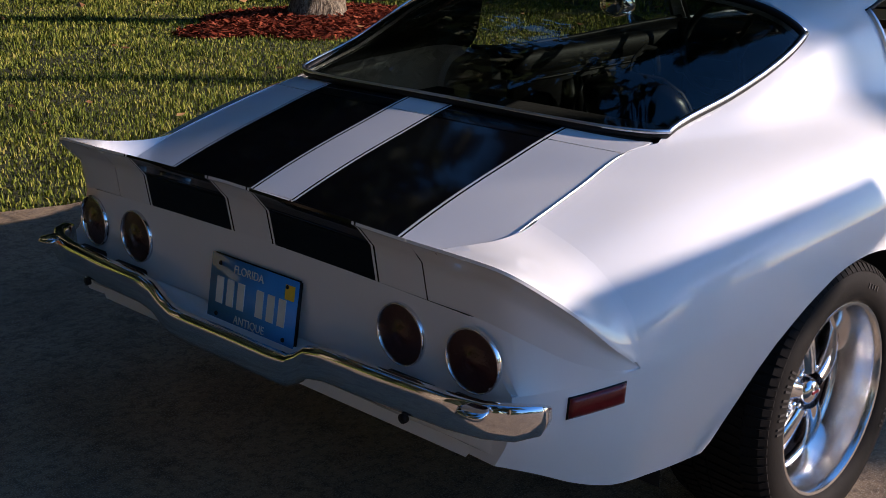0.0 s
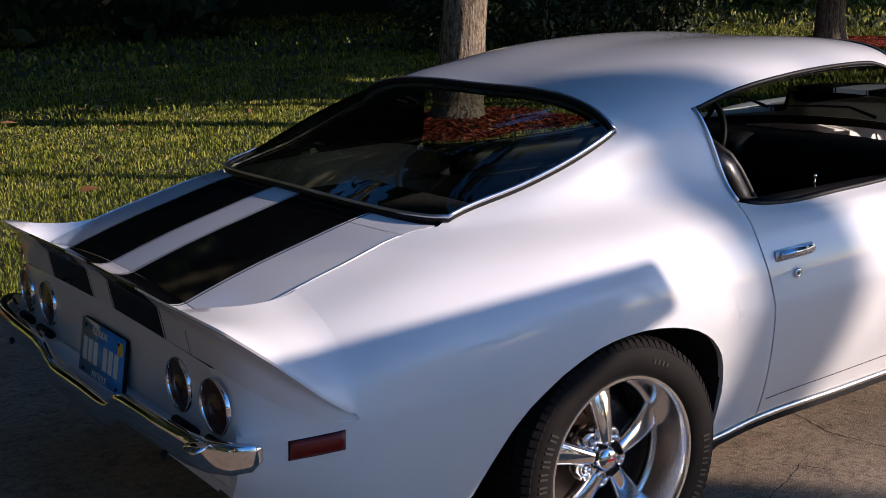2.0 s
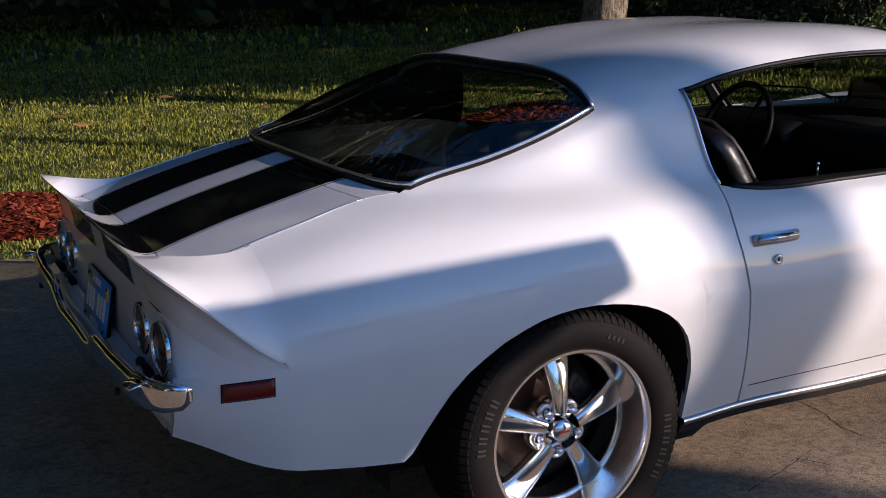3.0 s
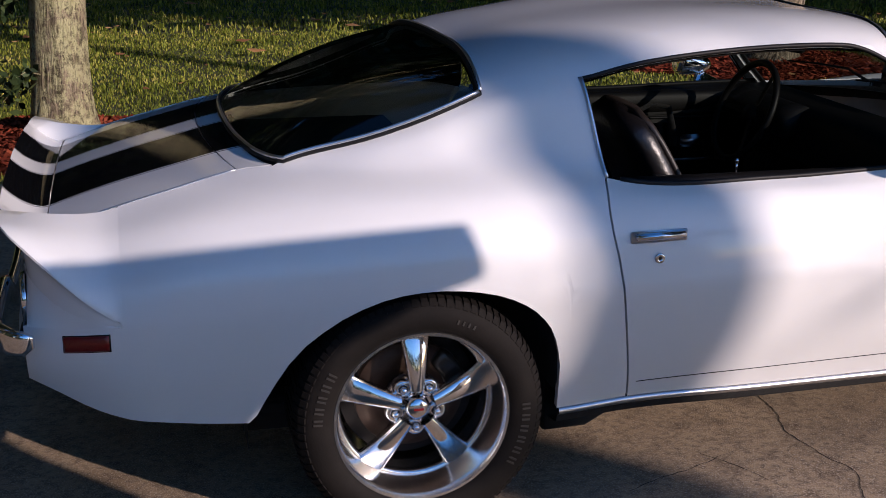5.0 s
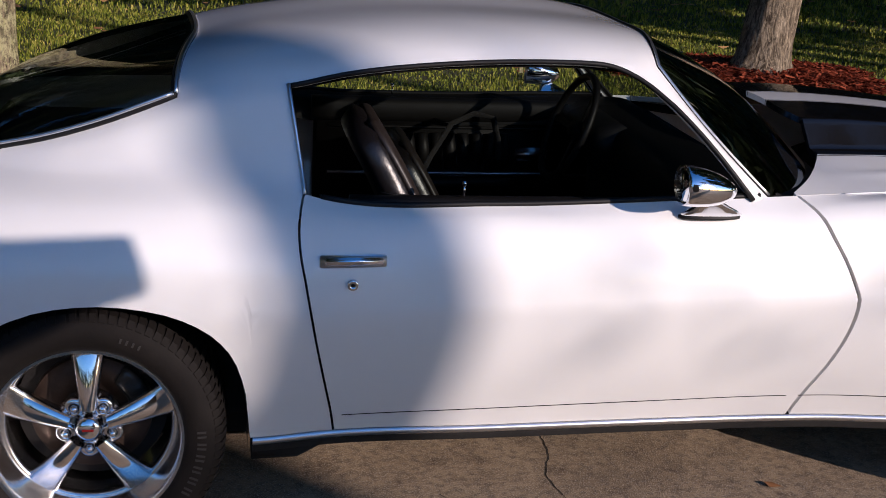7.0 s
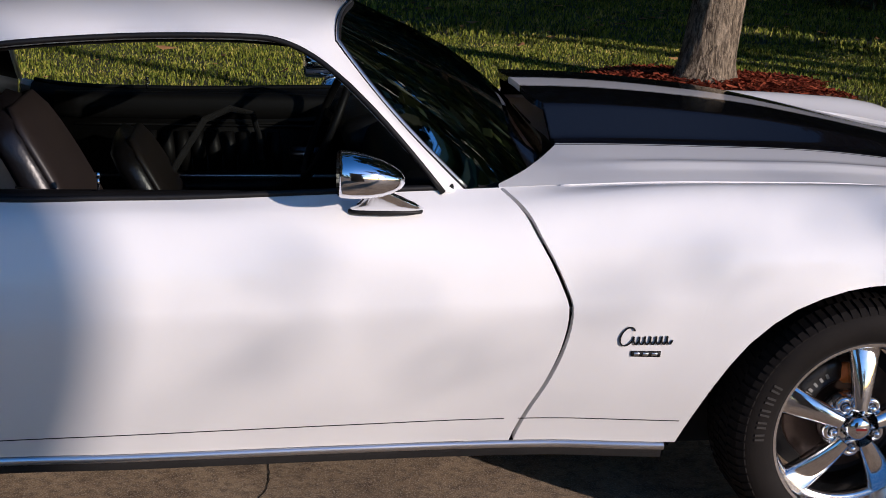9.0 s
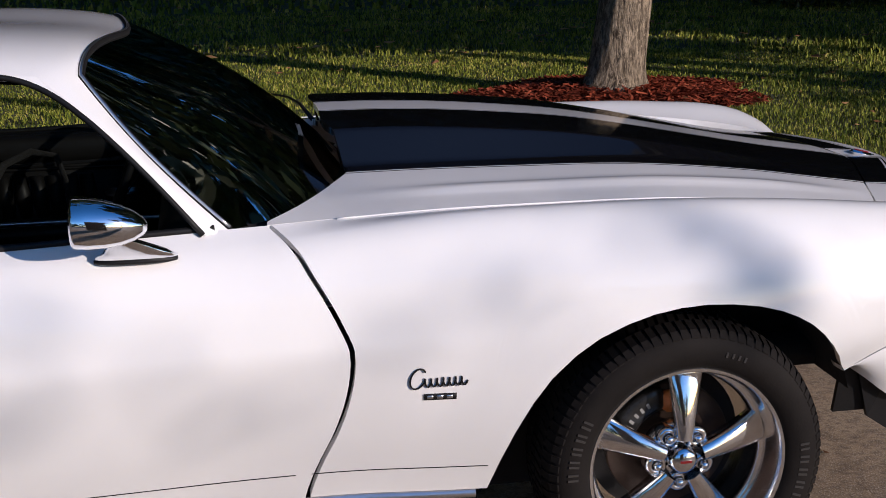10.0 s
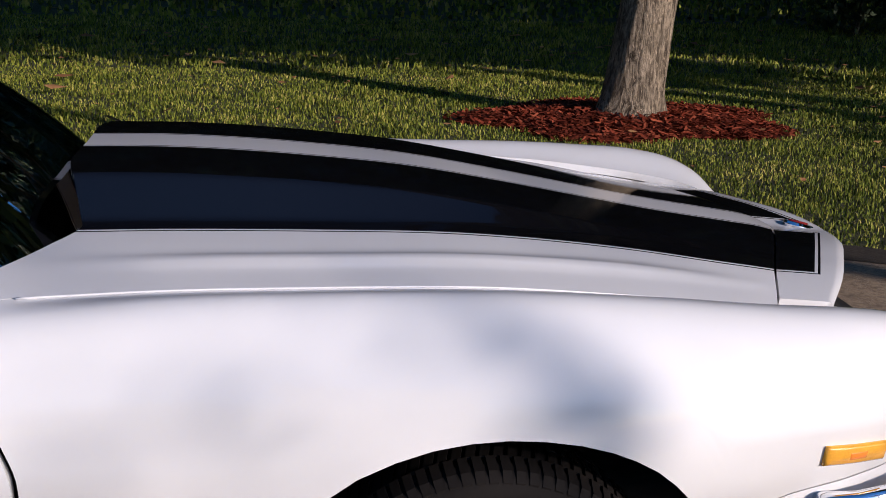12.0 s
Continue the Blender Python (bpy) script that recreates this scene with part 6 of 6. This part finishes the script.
def make_tree(x, y, r, height, clear, spread, lean=(0, 0), bark=None, seed=1, leaves=60, leaf=0.16, label="", limbs=9, clumps=5, inner=()):
    """A tapered trunk with root flare and bark ridges, limbs, and a crown of leaf clumps with gaps."""
    q = random.Random(seed)
    tree = thing("tree", (x, y, 0))
    bm = bmesh.new()
    rows = []
    H = clear + (height - clear) * 0.55
    zs = [-0.06, -0.02, 0.02, 0.06, 0.12, 0.2, 0.3] + list(np.linspace(0.4, 2.6, 24)) + list(np.linspace(2.9, H, 12))
    for z in zs:
        flare = 1 + 0.34 * math.exp(-max(z, 0) / 0.13)
        row = []
        for k in range(56):
            a = 2 * math.pi * k / 56
            nz = noise.noise(Vector((math.cos(a) * 5.5, math.sin(a) * 5.5, z * 1.3 + seed * 7)))
            n2 = noise.noise(Vector((math.cos(a) * 14, math.sin(a) * 14, z * 4.0 + seed * 3)))
            rr = r * flare * (1 - 0.62 * max(0, z) / H) * (1 + 0.055 * nz + 0.030 * n2 + 0.10 * math.exp(-max(z, 0) / 0.12) * math.sin(5 * a + seed))
            row.append(Vector((lean[0] * z + rr * math.cos(a), lean[1] * z + rr * math.sin(a), z)))
        rows.append(row + [row[0].copy()])
    sheet(bm, rows)
    weld(bm, 0.0005)
    bmesh.ops.recalc_face_normals(bm, faces=bm.faces[:])
    part("trunk", bm, bark or M_BARK, tree)
    centres = []
    for k in range(limbs):
        t = k / limbs
        z0 = clear + (H - clear) * (0.05 + 0.9 * t)
        a = 2.4 * k + q.uniform(-0.4, 0.4)
        length = spread * (1.05 - 0.45 * t) * q.uniform(0.75, 1.1)
        p = Vector((lean[0] * z0, lean[1] * z0, z0))
        pts, rad = [], []
        for i in range(7):
            f = i / 6
            pts.append(p + Vector((math.cos(a + 0.3 * f) * length * f, math.sin(a + 0.3 * f) * length * f, length * (0.55 * f - 0.12 * f * f))))
            rad.append(r * 0.36 * (1 - t * 0.4) * (1 - 0.85 * f) + 0.008)
        bm = bmesh.new()
        tube(bm, pts, rad, 8)
        part("limb", bm, bark or M_BARK, tree)
        for i in range(clumps):
            f = q.uniform(0.45, 1.1)
            c = pts[0].lerp(pts[-1], f) + Vector((q.uniform(-0.5, 0.5), q.uniform(-0.5, 0.5), q.uniform(-0.2, 0.7)))
            centres.append((c.x, c.y, c.z, q.uniform(0.5, 1.0)))
    centres += list(inner)
    vs, fs = leaf_cloud(centres, leaves, 1.0, leaf, seed)
    me = bpy.data.meshes.new("crown")
    me.from_pydata(vs, [], fs)
    me.materials.append(M_LEAF)
    crown = new("crown", me)
    crown.parent = tree
    return tagged(tree, label, "tree")


make_tree(5.17, 7.05, 0.238, 11.0, 3.2, 5.0, (0.13, 0.01), M_BARK, 3, label="street tree with grey-brown furrowed bark in red mulch", leaves=80, leaf=0.19, limbs=14, clumps=7)
lichen = make_tree(-1.13, 4.62, 0.188, 10.0, 3.0, 4.4, (0.02, 0.01), M_BARKL, 8, label="tree with lichen-flecked bark and leafy trunk sprouts", leaves=80, leaf=0.19, limbs=14, clumps=7)
make_tree(15.95, 11.1, 0.255, 9.0, 3.2, 3.6, (0.02, 0.0), M_BARK, 5, label="lawn tree with bare lower trunk in mulch", leaves=60, leaf=0.17)

# leafy shoots on the near tree's trunk
q = random.Random(12)
for k in range(18):
    a, z = q.uniform(2.3, 4.2), q.uniform(0.35, 1.9)
    p0 = Vector((0.17 * math.cos(a), 0.17 * math.sin(a), z))
    out = Vector((math.cos(a), math.sin(a), q.uniform(-0.6, 0.5)))
    p1, p2 = p0 + out * 0.12, p0 + out * 0.22 + Vector((0, 0, -0.06))
    bm = bmesh.new()
    tube(bm, [p0, p1, p2], [0.006, 0.004, 0.002], 6)
    shoot = part("shoot", bm, M_BARKL, lichen)
    vs, fs = leaf_cloud([(*p1, 0.08), (*p2, 0.12)], 22, 1.0, 0.040, 40 + k)
    me = bpy.data.meshes.new("shoot_leaves")
    me.from_pydata(vs, [], fs)
    me.materials.append(M_LEAF)
    ob = new("shoot_leaves", me)
    ob.parent = shoot

q = random.Random(60)
# extra clumps added to block sky gaps in the first tree's crown
full_crown = [(q.uniform(-5.2, 1.5), q.uniform(-4.2, 5.2), q.uniform(8.4, 15.8), q.uniform(0.8, 1.3)) for _ in range(110)]
# unseen trees added to shade the far lawn and block sky behind the car
for i, (x, y, clear, spread) in enumerate(((11.6, 3.6, 5.5, 8.2), (15.2, 4.4, 3.8, 4.2), (18.6, -1.2, 3.2, 3.2), (13.6, 0.4, 3.5, 2.8), (18.8, 4.0, 3.8, 4.4), (22.5, 6.0, 3.6, 4.6), (26.5, 8.5, 3.4, 4.8), (31.0, 11.0, 3.4, 4.8), (-7.5, 6.6, 3.3, 6.5), (-6.4, -4.6, 3.0, 4.4), (-9.0, 0.8, 3.3, 6.5), (-5.4, 1.8, 2.6, 4.8))):
    make_tree(x, y, 0.24, 20.0 if i < 2 else 14.0 if x < -5 else 12.0, clear * 1.27, spread, (0.01, 0.0), M_BARK, 20 + i, label="unseen tree with dense dark green crown, added for its shade", leaves=80 if i < 1 else 110 if i < 4 or x < -5 else 60, leaf=0.28 if i < 1 else 0.22, clumps=10 if i < 1 else 7, limbs=18 if i < 2 else 9, inner=full_crown if i < 1 else ())

# unseen small tree added for the low shade its crown throws on the lawn
make_tree(13.7, -0.3, 0.07, 3.0, 1.0, 1.3, (0.01, 0.0), M_BARK, 50, label="small unseen bushy tree with a low crown, added for its shade", leaves=60, leaf=0.12, clumps=5)

# woods behind the lawn: trunks and a wall of foliage
g = random.Random(9)
centres = []
for k in range(260):
    x = g.uniform(-34, 46)
    y = g.uniform(19.5, 27) + 0.03 * abs(x - 5)
    if 17 < x < 40 and g.random() < 0.6:
        y += 12
    z = g.uniform(0.3, 9.0)
    centres.append((x, y + z * 0.15, z, g.uniform(0.9, 2.0)))
vs, fs = leaf_cloud(centres, 120, 1.0, 0.26, 77)
# upper clumps, out of view, added to close sky gaps in reflections
high = [(g.uniform(-30, 44), g.uniform(21, 30), g.uniform(8.0, 17.0), g.uniform(1.4, 2.6)) for _ in range(280)]
v2, f2 = leaf_cloud(high, 80, 1.0, 0.45, 80)
fs += [tuple(i + len(vs) for i in q) for q in f2]
vs += v2
# near-black sheet standing in for shaded forest, blocking sky gaps in reflections
M_FAR = base("shaded_forest_dark", (0.010, 0.014, 0.006), 1.0, vary=0.6, vscale=0.6)
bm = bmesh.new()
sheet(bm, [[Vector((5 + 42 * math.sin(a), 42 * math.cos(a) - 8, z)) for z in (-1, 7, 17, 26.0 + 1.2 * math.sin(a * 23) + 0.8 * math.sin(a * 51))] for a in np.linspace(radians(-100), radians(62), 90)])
tagged(part("backdrop", bm, M_FAR), "added sheet coloured near-black for shaded forest far behind the lawn", "forest", kind="structure")
stuff("far_woods", vs, fs, M_LEAF, "dark dense woods closing the far side of the lawn", "woods")
centres = [(g.uniform(10.5, 17.5), g.uniform(14.8, 16.2), g.uniform(0.1, 1.5), g.uniform(0.4, 0.8)) for _ in range(60)]
vs, fs = leaf_cloud(centres, 150, 1.0, 0.075, 78)
bush = thing("bush", (0, 0, 0))
me = bpy.data.meshes.new("foliage")
me.from_pydata(vs, [], fs)
me.materials.append(M_LEAF)
fo = new("foliage", me)
fo.parent = bush
tagged(bush, "broad dark green bush at the lawn's far side", "bush")
for k in range(7):
    bm = bmesh.new()
    x, y = 11 + k, 15.5 + 0.3 * math.sin(k * 2.1)
    tube(bm, [(x, y, -0.05), (x + 0.1, y, 0.6), (x + 0.25, y + 0.1, 1.2)], [0.04, 0.03, 0.012], 7)
    part("stem", bm, M_BARK, bush)
centres = []
for k in range(150):                      # unseen foliage added behind the driveway, out of the picture, to block sky light
    x, y = g.uniform(-15, -9), g.uniform(-11, 17)
    centres.append((x, y, g.uniform(0.3, 11.0), g.uniform(0.9, 1.9)))
vs, fs = leaf_cloud(centres, 110, 1.0, 0.28, 79)
# unseen belt opposite, added to darken the horizon that the car reflects
belt = [(g.uniform(-60, 14), g.uniform(-34, -29), g.uniform(0.3, 6.0), g.uniform(1.2, 2.2)) for _ in range(170)]
v2, f2 = leaf_cloud(belt, 80, 1.0, 0.40, 83)
fs += [tuple(i + len(vs) for i in f) for f in f2]
vs += v2
stuff("sky_block_belt", vs, fs, M_LEAF, "unseen foliage belt added to block sky behind and across the driveway", "woods")

# unseen trees added towards the sun; their trunks throw the soft shadows over the car
make_tree(16.72, -18.7, 0.30, 20.0, 12.5, 3.4, (0.0, 0.0), M_BARK, 31, label="unseen tall tree with a clear trunk, added for its shadow", leaves=45, leaf=0.2)
make_tree(21.9, -16.0, 0.17, 20.0, 13.2, 3.4, (-0.012, 0.0), M_BARK, 32, label="unseen tall tree with a clear trunk, added for its shadow", leaves=45, leaf=0.2)

# loose leaf clumps, unseen, added so their far shadows mottle the car's side
q = random.Random(71)
mottle_leaves = []
for k in range(34):
    px, pz = q.uniform(-0.9, 3.7), q.uniform(0.05, 1.35)
    mottle_leaves.append((px + TO_SUN.x * 27, -0.88 + TO_SUN.y * 27, pz + TO_SUN.z * 27, q.uniform(0.16, 0.34)))
# more loose leaves added towards the sun, to dapple the front wing
dapple_leaves = [(2.80 + k * 0.045 + TO_SUN.x * 21, -0.88 + TO_SUN.y * 21, 0.94 - k * 0.062 + TO_SUN.z * 21, 0.10 + 0.06 * (k % 2)) for k in range(5)]
# unseen high crowns added far off towards the sun, shading far lawn and woods
q = random.Random(44)
crowns = [(q.uniform(20, 76), q.uniform(-12, -9), q.uniform(12.2, 25.0), q.uniform(1.5, 2.5)) for _ in range(230)]
vs, fs = leaf_cloud(crowns, 90, 1.0, 0.45, 81)
# unseen crowns added sunward of the lawn, so its far half lies dark
over = []
for k in range(230):
    gx, gy, z = q.uniform(-7, 15), 12.7 + 23 * q.random() ** 1.5, q.uniform(3.8, 7.0)
    over.append((gx + TO_SUN.x / TO_SUN.z * z, gy + TO_SUN.y / TO_SUN.z * z, z, q.uniform(0.8, 1.25)))
for centres, per, spread, size, seed in ((mottle_leaves, 7, 1.0, 0.055, 84), (dapple_leaves, 7, 1.4, 0.06, 82), (over, 60, 1.0, 0.28, 85)):
    v2, f2 = leaf_cloud(centres, per, spread, size, seed)
    fs += [tuple(i + len(vs) for i in f) for f in f2]
    vs += v2
stuff("shade_clumps", vs, fs, M_LEAF, "unseen leaf clumps added to shade the lawn and dapple the car", "woods")

# invented unseen panel on a post, shaped to throw the rear fender's straight-edged shadow
M_SHADOW_BOARD = base("shadow_board_ply", (0.26, 0.20, 0.14), 0.8, vary=0.3, vscale=6, bump=(60, 0.001))
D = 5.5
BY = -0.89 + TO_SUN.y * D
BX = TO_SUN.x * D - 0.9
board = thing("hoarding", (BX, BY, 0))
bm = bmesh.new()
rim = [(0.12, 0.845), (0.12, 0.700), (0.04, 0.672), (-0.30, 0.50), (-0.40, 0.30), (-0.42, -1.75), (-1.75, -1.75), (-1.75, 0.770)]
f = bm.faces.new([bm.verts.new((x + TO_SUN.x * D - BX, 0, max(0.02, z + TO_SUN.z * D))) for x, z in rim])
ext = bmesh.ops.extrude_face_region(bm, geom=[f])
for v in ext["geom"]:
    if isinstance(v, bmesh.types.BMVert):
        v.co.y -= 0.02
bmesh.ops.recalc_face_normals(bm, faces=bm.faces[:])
part("panel", bm, M_SHADOW_BOARD, board, smooth=False)
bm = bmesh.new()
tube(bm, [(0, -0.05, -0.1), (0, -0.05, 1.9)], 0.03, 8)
part("post", bm, M_SHADOW_BOARD, board)
tagged(board, "unseen shadow board on a post, added on the driveway", "hoarding")
